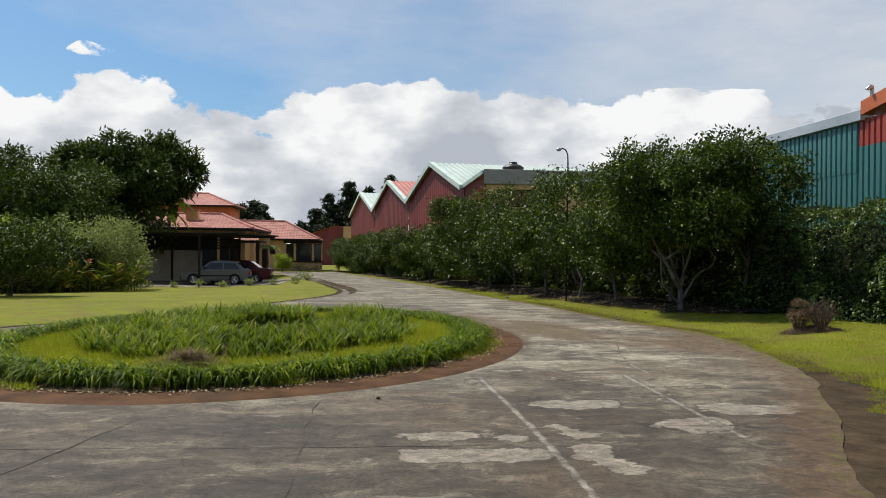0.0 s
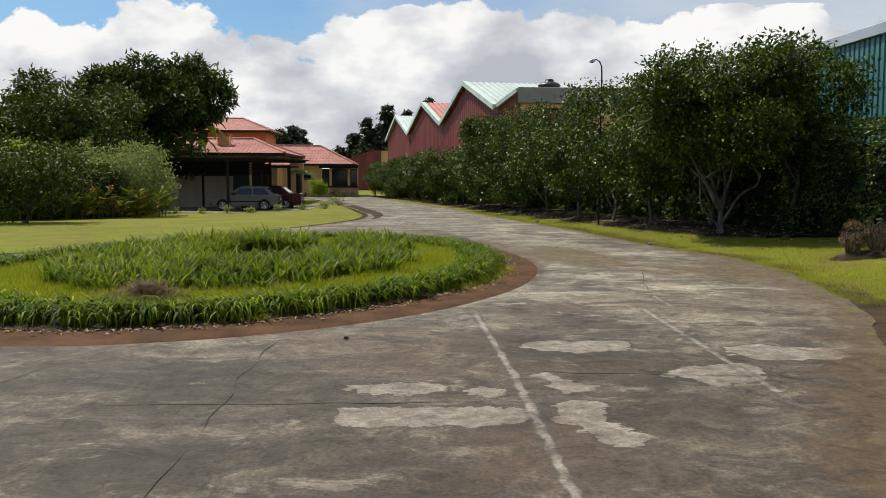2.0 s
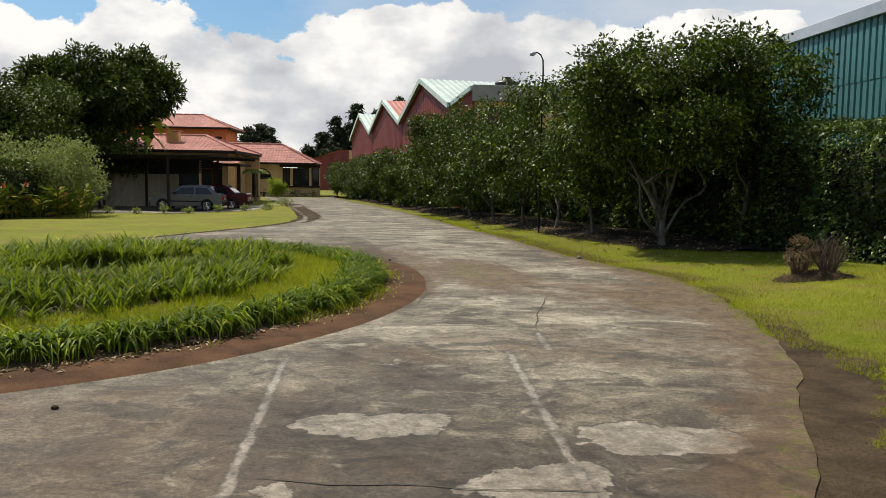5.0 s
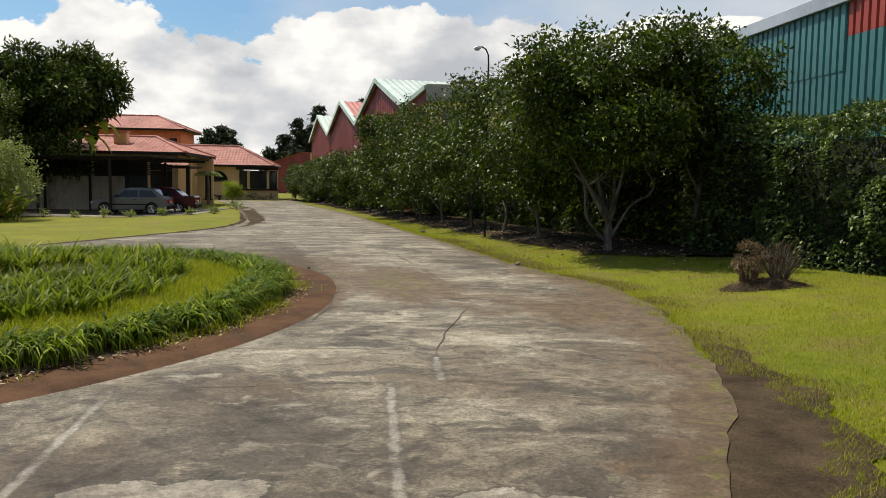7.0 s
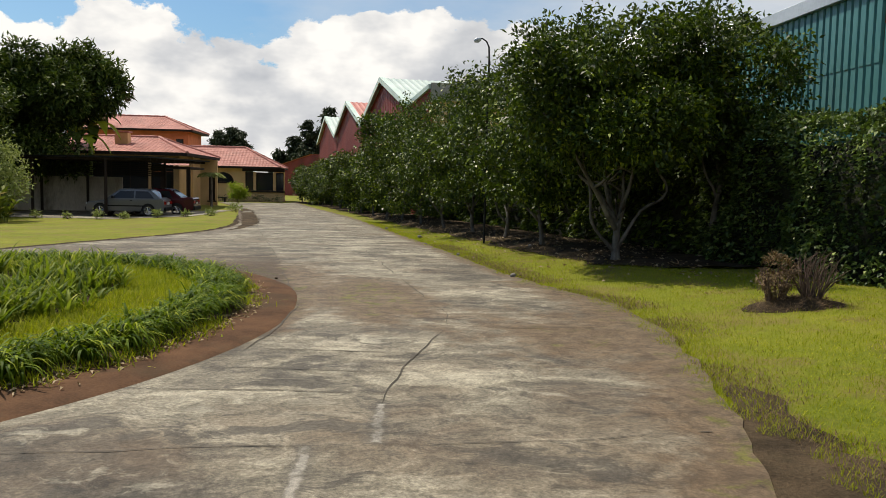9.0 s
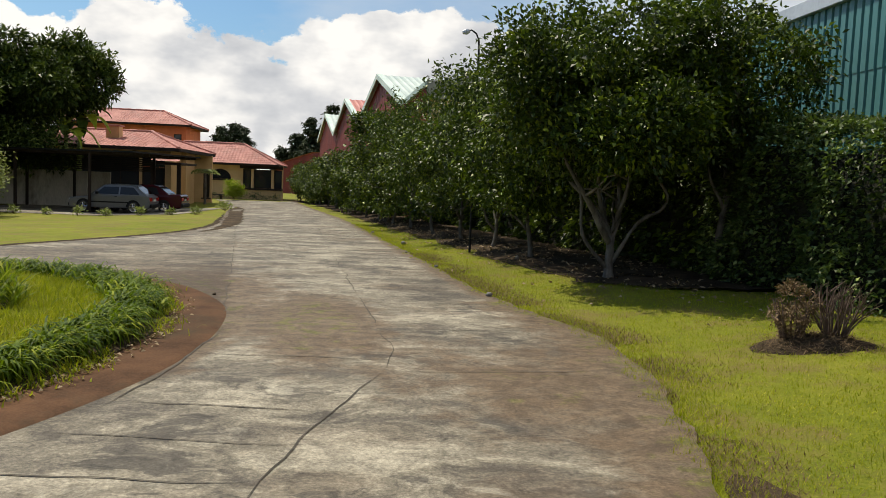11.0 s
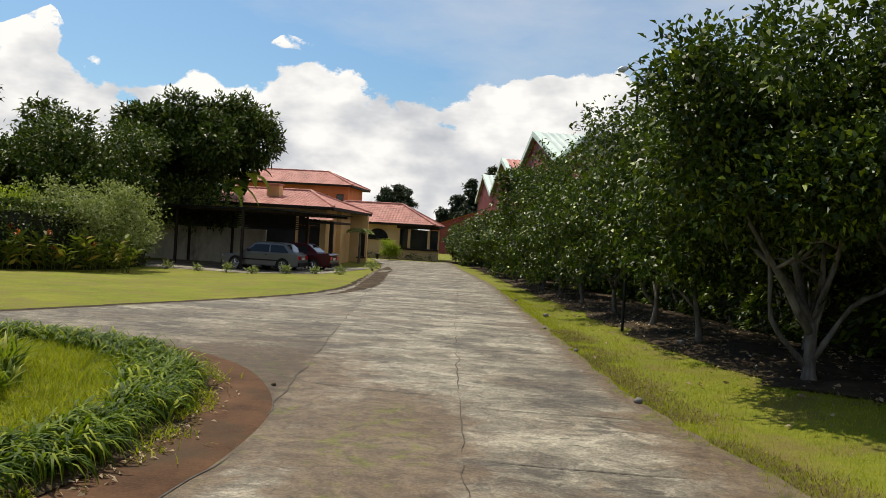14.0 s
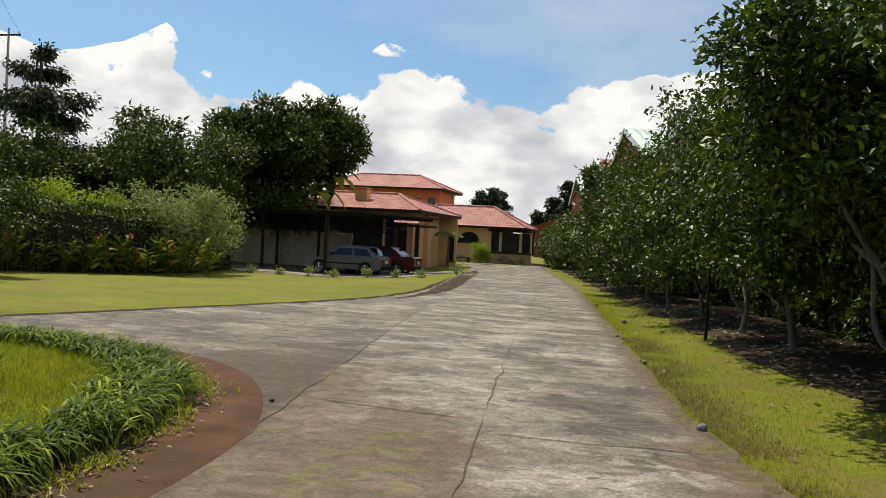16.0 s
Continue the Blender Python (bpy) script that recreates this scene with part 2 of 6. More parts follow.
    col = mix(nt, math_node(nt, "MULTIPLY", ramp(nt, jd, [(0.03, (1, 1, 1)), (0.085, (0, 0, 0))]), 0.55), col, (0.09, 0.08, 0.066))
    col = mix(nt, math_node(nt, "MULTIPLY", ramp(nt, jd, [(0.014, (0.9,) * 3), (0.034, (0, 0, 0))]), wornj), col, (0.33, 0.305, 0.26))
    edge = node(nt, "ShaderNodeAttribute", attribute_name="edge_dirt").outputs["Fac"]
    e = math_node(nt, "MULTIPLY_ADD", math_node(nt, "SUBTRACT", noise_tex(nt, co, 2.4, 7, 0.7), 0.5), 1.5, edge)
    col = mix(nt, ramp(nt, e, [(0.40, (0, 0, 0)), (0.75, (0.85,) * 3)]), col, (0.120, 0.080, 0.046))
    moss = noise_tex(nt, co, 5.0, 6, 0.7)
    e2 = math_node(nt, "MULTIPLY", ramp(nt, e, [(0.86, (0, 0, 0)), (1.05, (1,) * 3)]), ramp(nt, moss, [(0.5, (0, 0, 0)), (0.6, (0.8,) * 3)]))
    col = mix(nt, e2, col, (0.115, 0.115, 0.02))
    col = mix(nt, 0.68, col, ramp(nt, grit, [(0.28, (0.35,) * 3), (0.5, (0.95,) * 3), (0.72, (1.5,) * 3)]), "MULTIPLY")
    mott = noise_tex(nt, wc, 7.0, 9, 0.74)
    col = mix(nt, 0.75, col, ramp(nt, mott, [(0.34, (0.42,) * 3), (0.5, (1.0,) * 3), (0.66, (1.55,) * 3)]), "MULTIPLY")
    col = mix(nt, 0.5, col, ramp(nt, speck, [(0.3, (0.5,) * 3), (0.5, (1.0,) * 3), (0.7, (1.4,) * 3)]), "MULTIPLY")
    col = mix(nt, math_node(nt, "MULTIPLY", worn, 0.9), col, (0.79, 0.74, 0.70), "MULTIPLY")
    old = node(nt, "ShaderNodeAttribute", attribute_name="old_slab").outputs["Fac"]
    col = mix(nt, old, col, (0.55, 0.50, 0.44), "MULTIPLY")
    nt.links.new(col, bsdf.inputs["Base Color"])
    bsdf.inputs["Roughness"].default_value = 0.78
    bsdf.inputs["Specular IOR Level"].default_value = 0.3
    bump(nt, bsdf, grit, 0.6, 0.008)
    return m


def lawn_mat():
    m, nt, bsdf, co = material("lawn_grass")
    a = noise_tex(nt, co, 0.35, 5, 0.6)
    b = noise_tex(nt, co, 3.2, 7, 0.72)
    c = noise_tex(nt, co, 42.0, 4, 0.75)
    f = math_node(nt, "ADD", math_node(nt, "MULTIPLY", a, 0.35), math_node(nt, "ADD", math_node(nt, "MULTIPLY", b, 0.30), math_node(nt, "MULTIPLY", c, 0.35)))
    col = ramp(nt, f, [(0.34, (0.075, 0.105, 0.011)), (0.5, (0.175, 0.195, 0.019)), (0.66, (0.28, 0.26, 0.045))])
    dry = noise_tex(nt, scaled(nt, co, 1, 1, 1, (4, 9, 0)), 1.1, 7, 0.7)
    col = mix(nt, ramp(nt, dry, [(0.47, (0, 0, 0)), (0.62, (0.85,) * 3)]), col, (0.185, 0.145, 0.05))
    nt.links.new(col, bsdf.inputs["Base Color"])
    bsdf.inputs["Roughness"].default_value = 0.9
    bsdf.inputs["Specular IOR Level"].default_value = 0.1
    bump(nt, bsdf, math_node(nt, "ADD", b, c), 0.7, 0.03)
    return m


def glass_mat():
    m, nt, bsdf, co = material("window_glass")
    bsdf.inputs["Base Color"].default_value = (0.02, 0.022, 0.025, 1)
    bsdf.inputs["Roughness"].default_value = 0.06
    n = noise_tex(nt, co, 1.2, 2)
    bump(nt, bsdf, n, 0.04, 0.02)
    return m


M = dict(
    concrete=concrete_mat(),
    lawn=lawn_mat(),
    crack=surface("crack_dirt", (0.045, 0.038, 0.028), (0.10, 0.085, 0.065), 8, 0.95),
    clay=surface("clay_stained_kerb", (0.060, 0.033, 0.019), (0.140, 0.074, 0.040), 2.2, 0.9, fine=50, relief=0.9, stain=(0.075, 0.050, 0.030)),
    dirt=surface("dark_edge_dirt", (0.03, 0.022, 0.014), (0.10, 0.070, 0.042), 2.4, 0.95, fine=45, relief=0.9, distance=0.02, stain=(0.045, 0.036, 0.022), spec=0.1),
    soil=surface("garden_soil", (0.030, 0.022, 0.014), (0.080, 0.058, 0.036), 3, 0.95, fine=30, relief=0.9, distance=0.03),
    bark=surface("grey_bark", (0.035, 0.03, 0.025), (0.20, 0.185, 0.16), 4, 0.9, fine=22, relief=0.8, distance=0.02, stretch=(1, 1, 0.35)),
    darkbark=surface("dark_bark", (0.03, 0.026, 0.02), (0.09, 0.075, 0.06), 4, 0.9, fine=22, relief=0.8, distance=0.02, stretch=(1, 1, 0.35)),
    # near-black colour that paints the shade deep inside the hedges
    core=surface("hedge_inner_shade", (0.006, 0.008, 0.004), (0.02, 0.024, 0.01), 5, 0.95, fine=25, relief=0.9, distance=0.05),
    ochre=surface("ochre_plaster", (0.56, 0.36, 0.16), (0.70, 0.47, 0.24), 0.7, 0.85, fine=20, relief=0.2, stain=(0.52, 0.34, 0.17)),
    orange=surface("orange_plaster", (0.50, 0.145, 0.06), (0.62, 0.20, 0.09), 0.7, 0.85, fine=20, relief=0.2, stain=(0.42, 0.12, 0.06)),
    greywall=surface("stained_block_wall", (0.36, 0.33, 0.27), (0.58, 0.54, 0.46), 0.9, 0.9, fine=18, relief=0.3, stretch=(1, 1, 0.4), stain=(0.15, 0.13, 0.10)),
    parapet=surface("grey_cement_render", (0.20, 0.20, 0.19), (0.34, 0.33, 0.31), 0.8, 0.9, fine=18, relief=0.3, stain=(0.16, 0.16, 0.15)),
    tile=surface("clay_roof_tile", (0.34, 0.125, 0.10), (0.54, 0.235, 0.19), 1.3, 0.75, fine=14, relief=0.3, stain=(0.33, 0.15, 0.12)),
    redwall=surface("red_sheet_metal", (0.165, 0.021, 0.015), (0.245, 0.038, 0.028), 0.6, 0.6, fine=20, relief=0.1, stretch=(1, 1, 0.15), stain=(0.14, 0.025, 0.022)),
    mint=surface("mint_sheet_roof", (0.40, 0.49, 0.45), (0.56, 0.64, 0.59), 0.5, 0.5, fine=18, relief=0.1, stain=(0.36, 0.45, 0.40)),
    pinkroof=surface("red_sheet_roof", (0.40, 0.12, 0.09), (0.52, 0.19, 0.15), 0.5, 0.55, fine=18, relief=0.1, stain=(0.40, 0.18, 0.14)),
    trim=surface("pale_mint_trim", (0.45, 0.58, 0.52), (0.62, 0.72, 0.66), 0.9, 0.6, fine=20, relief=0.1),
    teal=surface("teal_sheet_metal", (0.045, 0.155, 0.16), (0.075, 0.22, 0.22), 0.5, 0.45, fine=16, relief=0.1, stretch=(1, 1, 0.12), stain=(0.05, 0.14, 0.14)),
    redsheet=surface("red_sheet_panel", (0.30, 0.045, 0.03), (0.40, 0.075, 0.05), 0.6, 0.5, fine=16, relief=0.1, stretch=(1, 1, 0.15)),
    orangesheet=surface("orange_sheet_roof", (0.50, 0.12, 0.04), (0.62, 0.18, 0.07), 0.6, 0.5, fine=16, relief=0.1),
    flash=surface("zinc_flashing", (0.36, 0.40, 0.44), (0.52, 0.56, 0.60), 0.8, 0.45, metal=0.3, fine=16, relief=0.1),
    darkwood=surface("dark_stained_wood", (0.014, 0.010, 0.008), (0.038, 0.025, 0.018), 2, 0.7, fine=30, relief=0.3, stretch=(1, 1, 0.2), spec=0.2),
    blacksteel=surface("black_painted_steel", (0.007, 0.007, 0.007), (0.018, 0.018, 0.018), 3, 0.6, fine=30, relief=0.1, spec=0.2),
    rubber=surface("tyre_rubber", (0.012, 0.012, 0.012), (0.03, 0.03, 0.03), 6, 0.85, fine=60),
    silver=surface("silver_car_paint", (0.13, 0.135, 0.14), (0.17, 0.175, 0.18), 0.8, 0.3, metal=0.4, fine=20, relief=0.0),
    maroon=surface("maroon_car_paint", (0.05, 0.006, 0.008), (0.075, 0.009, 0.012), 0.8, 0.22, metal=0.2, fine=20, relief=0.0),
    white=surface("white_paint", (0.62, 0.62, 0.60), (0.78, 0.78, 0.76), 1.2, 0.5, fine=20, relief=0.1),
    chrome=surface("bright_metal", (0.5, 0.5, 0.5), (0.7, 0.7, 0.7), 3, 0.25, metal=0.9, fine=20, relief=0.0),
    redlens=surface("red_lens", (0.35, 0.015, 0.012), (0.45, 0.03, 0.02), 3, 0.2, fine=20, relief=0.0),
    clearlens=surface("clear_lens", (0.6, 0.6, 0.58), (0.75, 0.75, 0.72), 3, 0.15, fine=20, relief=0.0),
    plastic=surface("black_plastic_tank", (0.012, 0.012, 0.013), (0.025, 0.025, 0.027), 2, 0.45, fine=20, relief=0.1),
    stone=surface("field_stone", (0.12, 0.11, 0.095), (0.26, 0.24, 0.21), 5, 0.9, fine=30, relief=0.5),
    straw=leaf_mat("dry_straw", (0.10, 0.065, 0.04), (0.24, 0.17, 0.10), None, 0.8, 0.1, 0.1),
    litter=leaf_mat("dry_leaf_litter", (0.16, 0.11, 0.06), (0.46, 0.36, 0.24), None, 0.8, 0.1, 0.1),
    twig=surface("dead_twigs", (0.07, 0.045, 0.035), (0.16, 0.11, 0.085), 8, 0.9, fine=30),
    glass=glass_mat(),
    leaf_hedge=leaf_mat("citrus_leaf", (0.007, 0.018, 0.003), (0.074, 0.122, 0.011), (0.30, 0.38, 0.03), 0.48, 0.13, 0.24),
    leaf_ivy=leaf_mat("ivy_leaf", (0.018, 0.038, 0.009), (0.12, 0.185, 0.04), (0.34, 0.42, 0.12), 0.45, 0.18, 0.35),
    leaf_tree=leaf_mat("broad_tree_leaf", (0.014, 0.028, 0.006), (0.078, 0.120, 0.018), (0.20, 0.24, 0.04), 0.55, 0.12, 0.15),
    leaf_grey=leaf_mat("grey_green_leaf", (0.11, 0.145, 0.045), (0.27, 0.31, 0.115), (0.42, 0.44, 0.22), 0.65, 0.22, 0.1),
    leaf_lime=leaf_mat("lime_leaf", (0.11, 0.17, 0.012), (0.29, 0.36, 0.03), (0.36, 0.38, 0.06), 0.6, 0.3, 0.1),
    leaf_far=leaf_mat("far_conifer", (0.018, 0.030, 0.016), (0.055, 0.078, 0.038), None, 0.7, 0.05, 0.2),
    blade_border=leaf_mat("border_grass_blade", (0.012, 0.036, 0.003), (0.15, 0.22, 0.010), (0.38, 0.42, 0.035), 0.55, 0.30, 0.08),
    blade_lily=leaf_mat("lily_blade", (0.03, 0.062, 0.006), (0.20, 0.26, 0.022), (0.46, 0.46, 0.07), 0.55, 0.3, 0.08),
    blade_lawn=leaf_mat("lawn_blade", (0.13, 0.17, 0.007), (0.33, 0.35, 0.016), (0.50, 0.45, 0.06), 0.7, 0.3, 0.1),
    leaf_ginger=leaf_mat("ginger_leaf", (0.03, 0.055, 0.008), (0.17, 0.21, 0.028), (0.42, 0.27, 0.05), 0.6, 0.25, 0.08),
    flower=leaf_mat("ginger_flower", (0.30, 0.05, 0.015), (0.50, 0.16, 0.03), None, 0.5, 0.2, 0.3),
)

for name in ("soil", "clay"):
    M[name].node_tree.nodes["Principled BSDF"].inputs["Specular IOR Level"].default_value = 0.08
# ---- building helpers ----
RNG = np.random.default_rng(7)


EDGE_Y = [-14, 0, 4.8, 9, 13.3, 15, 16.6, 19.7, 26, 37.5, 59, 74]
EDGE_X = [0.4, 1.25, 3.2, 5.35, 6.38, 6.42, 5.95, 5.45, 4.75, 3.45, 0.2, -2.0]


def gz(x, y):
    """Height of the ground: level near the drive's turn, falling gently towards the house and the car park."""
    t = min(max((y - 24) / 16, 0), 1)
    far = -0.010 * max(0, min(y, 70) - 20) * min(1, max(0, (y - 20) / 6))
    side = -0.055 * min(max(-2.5 - x, 0), 5) * t * t * (3 - 2 * t)
    bank = 0.0
    if x > 4.0 and 5 < y < 50:
        u = min(max((x - float(np.interp(y, EDGE_Y, EDGE_X)) - 0.5) / 1.8, 0), 1) * min(1, (y - 5) / 4, (50 - y) / 8)
        bank = 0.15 * u * u * (3 - 2 * u)
    return max(far + side, -0.55) + bank


def mesh_object(name, verts, faces, mat, parent=None, label="", smooth=False):
    me = bpy.data.meshes.new(name)
    me.from_pydata([tuple(v) for v in verts], [], faces)
    me.materials.append(mat)
    if smooth:
        me.shade_smooth()
    ob = new(name, me)
    if parent:
        ob.parent = parent
    if label:
        ob["label"] = label
    return ob


def part(name, bm, mat, parent=None, label="", smooth=False):
    me = bpy.data.meshes.new(name)
    bm.to_mesh(me)
    bm.free()
    me.materials.append(mat)
    if smooth:
        me.shade_smooth()
    ob = new(name, me)
    if parent:
        ob.parent = parent
    if label:
        ob["label"] = label
    return ob


def thing(name, x, y, z, label, category, rz=0.0, group="", kind=""):
    ob = new(name)
    ob.matrix_world = pose(x, y, z, 0, 0, rz)
    return tagged(ob, label, category, group, kind)


def add_box(bm, x0, x1, y0, y1, z0, z1, bevel=0.0):
    r = bmesh.ops.create_cube(bm, size=1.0, matrix=Matrix.LocRotScale(((x0 + x1) / 2, (y0 + y1) / 2, (z0 + z1) / 2), None, (abs(x1 - x0), abs(y1 - y0), abs(z1 - z0))))
    if bevel:
        edges = {e for v in r["verts"] for e in v.link_edges}
        bmesh.ops.bevel(bm, geom=list(edges), offset=bevel, segments=1, affect="EDGES", profile=0.5)
    return r["verts"]


def box(name, x0, x1, y0, y1, z0, z1, mat, parent=None, label="", bevel=0.01):
    bm = bmesh.new()
    add_box(bm, x0, x1, y0, y1, z0, z1, bevel)
    return part(name, bm, mat, parent, label)


def tube(path, radii, sides=7):
    """Vertices and faces of a tapered tube along a path."""
    verts, faces = [], []
    n = len(path)
    for i, p in enumerate(path):
        p = Vector(p)
        d = (Vector(path[min(i + 1, n - 1)]) - Vector(path[max(i - 1, 0)])).normalized()
        a = d.orthogonal().normalized() if abs(d.z) > 0.95 else d.cross(Vector((0, 0, 1))).normalized()
        b = d.cross(a)
        for k in range(sides):
            t = 2 * math.pi * k / sides
            verts.append(p + (a * math.cos(t) + b * math.sin(t)) * radii[i])
    for i in range(n - 1):
        for k in range(sides):
            k2 = (k + 1) % sides
            faces.append((i * sides + k, i * sides + k2, (i + 1) * sides + k2, (i + 1) * sides + k))
    faces.append(tuple(range((n - 1) * sides, n * sides)))
    faces.append(tuple(reversed(range(sides))))
    return verts, faces


def join(lists):
    verts, faces = [], []
    for v, f in lists:
        o = len(verts)
        verts += v
        faces += [tuple(i + o for i in q) for q in f]
    return verts, faces


def quads_object(name, V, mat, parent=None, label=""):
    """Many small four-cornered leaves from an (n, 4, 3) array, as one mesh."""
    n = len(V)
    me = bpy.data.meshes.new(name)
    me.vertices.add(n * 4)
    me.vertices.foreach_set("co", V.reshape(-1).astype(np.float32))
    me.loops.add(n * 4)
    me.loops.foreach_set("vertex_index", np.arange(n * 4, dtype=np.int32))
    me.polygons.add(n)
    me.polygons.foreach_set("loop_start", np.arange(0, n * 4, 4, dtype=np.int32))
    me.update(calc_edges=True)
    me.materials.append(mat)
    ob = new(name, me)
    if parent:
        ob.parent = parent
    if label:
        ob["label"] = label
    return ob


def unit(a):
    return a / np.maximum(np.linalg.norm(a, axis=-1, keepdims=True), 1e-6)


def leaves(points, outward, length, width, droop=0.25, spread=0.9):
    """Leaves at points: each a pointed, slightly folded blade that grows outwards and hangs a little."""
    n = len(points)
    d = unit(outward + RNG.normal(0, spread, (n, 3)) + np.array([0, 0, -droop]))
    up = unit(np.array([0, 0, 1.0]) + RNG.normal(0, 0.55, (n, 3)))
    side = unit(np.cross(d, up))
    nrm = np.cross(side, d)
    L = (length * RNG.uniform(0.65, 1.25, n))[:, None]
    W = (width * RNG.uniform(0.7, 1.2, n))[:, None]
    fold = RNG.uniform(0.02, 0.28, n)[:, None]
    base = points
    tip = points + d * L - nrm * L * 0.18
    mid = points + d * L * 0.42 + nrm * L * 0.05
    left = mid + side * W * 0.5 + nrm * W * fold
    right = mid - side * W * 0.5 + nrm * W * fold
    return np.stack([base, left, tip, right], 1)


def crown_points(blobs, per_m3, cluster=0.22, per_cluster=16, shell=0.55):
    """Sprigs over a set of ellipsoids (x, y, z, rx, ry, rz): most near the surface, uneven, with gaps."""
    pts, outs = [], []
    for cx, cy, cz, rx, ry, rz in blobs:
        vol = 4.19 * rx * ry * rz
        k = max(6, int(vol * per_m3))
        dirs = unit(RNG.normal(0, 1, (k, 3)))
        r = shell + (1.06 - shell) * RNG.uniform(0, 1, k) ** 0.6
        lump = np.array([noise.noise(Vector(d * 2.3 + np.array([cx, cy, cz]))) for d in dirs])
        r = r * (1 + 0.28 * lump)
        keep = lump > -0.42
        dirs, r = dirs[keep], r[keep]
        c = dirs * r[:, None] * np.array([rx, ry, rz]) + np.array([cx, cy, cz])
        m = per_cluster
        p = np.repeat(c, m, 0) + RNG.normal(0, cluster, (len(c) * m, 3)) * np.array([1, 1, 0.8])
        o = np.repeat(dirs, m, 0)
        pts.append(p)
        outs.append(o)
    return np.concatenate(pts), np.concatenate(outs)


def blades(roots, heading, lean, length, width, segs=4, curl=1.0):
    """Long grass blades, each a strip that rises and arches over; returns an (n * segs, 4, 3) array welded by position."""
    n = len(roots)
    h = np.stack([np.cos(heading), np.sin(heading), np.zeros(n)], 1)
    s = np.stack([-np.sin(heading), np.cos(heading), np.zeros(n)], 1)
    out = []
    p = roots.copy()
    ang = np.full(n, math.pi / 2) - lean
    w0 = width.copy()
    for i in range(segs):
        step = (length / segs)[:, None]
        d = h * np.cos(ang)[:, None] + np.array([0, 0, 1.0]) * np.sin(ang)[:, None]
        q = p + d * step
        w1 = width * (1 - ((i + 1) / segs) ** 1.6) + 0.0006
        out.append(np.stack([p - s * w0[:, None] / 2, p + s * w0[:, None] / 2, q + s * w1[:, None] / 2, q - s * w1[:, None] / 2], 1))
        p, w0 = q, w1
        ang = ang - curl * (0.55 + 0.5 * i / segs) * RNG.uniform(0.7, 1.3, n) / segs * 2.0
    return np.stack(out, 1)


def blades_object(name, B, mat, parent=None):
    """Blades from blades(), each blade one island of joined strips."""
    n, segs = B.shape[:2]
    V = np.concatenate([B[:, :1, 0:2].reshape(n, 2, 3), B[:, :, [3, 2]].reshape(n, segs * 2, 3)], 1)
    # order along the blade: l0 r0, l1 r1, ...
    idx = np.arange(n)[:, None, None] * (2 + 2 * segs)
    quad = np.stack([np.array([2 * i, 2 * i + 1, 2 * i + 3, 2 * i + 2]) for i in range(segs)])[None]
    F = (idx + quad).reshape(-1)
    me = bpy.data.meshes.new(name)
    me.vertices.add(n * (2 + 2 * segs))
    me.vertices.foreach_set("co", V.reshape(-1).astype(np.float32))
    me.loops.add(len(F))
    me.loops.foreach_set("vertex_index", F.astype(np.int32))
    me.polygons.add(n * segs)
    me.polygons.foreach_set("loop_start", np.arange(0, n * segs * 4, 4, dtype=np.int32))
    me.update(calc_edges=True)
    me.materials.append(mat)
    ob = new(name, me)
    if parent:
        ob.parent = parent
    return ob


def curve_through(keys, ts):
    """Smooth values at ts through (t, value) keys."""
    k = np.array(keys, float)
    t, v = k[:, 0], k[:, 1]
    m = np.gradient(v, t)
    out = []
    for q in ts:
        q = min(max(q, t[0]), t[-1])
        i = min(int(np.searchsorted(t, q, "right")) - 1, len(t) - 2)
        h = t[i + 1] - t[i]
        u = (q - t[i]) / h
        out.append((2 * u**3 - 3 * u**2 + 1) * v[i] + (u**3 - 2 * u**2 + u) * h * m[i] + (-2 * u**3 + 3 * u**2) * v[i + 1] + (u**3 - u**2) * h * m[i + 1])
    return out


# ---- ground, drive, turning bed ----
RIGHT_EDGE = [(-14, 0.4), (-4, 0.7), (0, 1.25), (2.5, 2.1), (4.8, 3.2), (6.8, 4.25), (9, 5.35), (10.9, 5.95), (13.3, 6.38), (15, 6.42), (16.6, 5.95), (19.7, 5.45), (26, 4.75), (37.5, 3.45), (59, 0.2), (74, -2.0)]
LEFT_EDGE = [(-14, -10.5), (5, -10), (9, -9.4), (12.5, -8.3), (15.4, -6.5), (16.9, -5.2), (20.5, -3.3), (25, -1.75), (29.5, -0.75), (32.5, -0.75), (37, -1.3), (43, -2.2), (55, -4.1), (63, -5.6), (74, -8.5)]


def edge_x(keys, y):
    return curve_through(keys, [y])[0]


def make_ground():
    xs = [-2500, -900, -350, -150, -80] + [-45 + i for i in range(0, 30)] + [-15 + 0.5 * i for i in range(0, 60)] + [15 + i for i in range(0, 31)] + [80, 150, 350, 900, 2500]
    ys = [-2500, -900, -350, -150, -60] + [-20 + 0.75 * i for i in range(0, 152)] + [110, 150, 350, 900, 2500]
    verts = [(x, y, gz(x, y) + 0.006 * noise.noise(Vector((x * 0.7, y * 0.7, 0)))) for y in ys for x in xs]
    n = len(xs)
    faces = [(j * n + i, j * n + i + 1, (j + 1) * n + i + 1, (j + 1) * n + i) for j in range(len(ys) - 1) for i in range(n - 1)]
    tagged(mesh_object("ground", verts, faces, M["lawn"], smooth=True), "mown yellow-green lawn sloping gently to the house", "lawn", kind="structure")


BED = (-1.58, 13.46, 5.15, 3.72, math.atan2(0.963, 0.271))


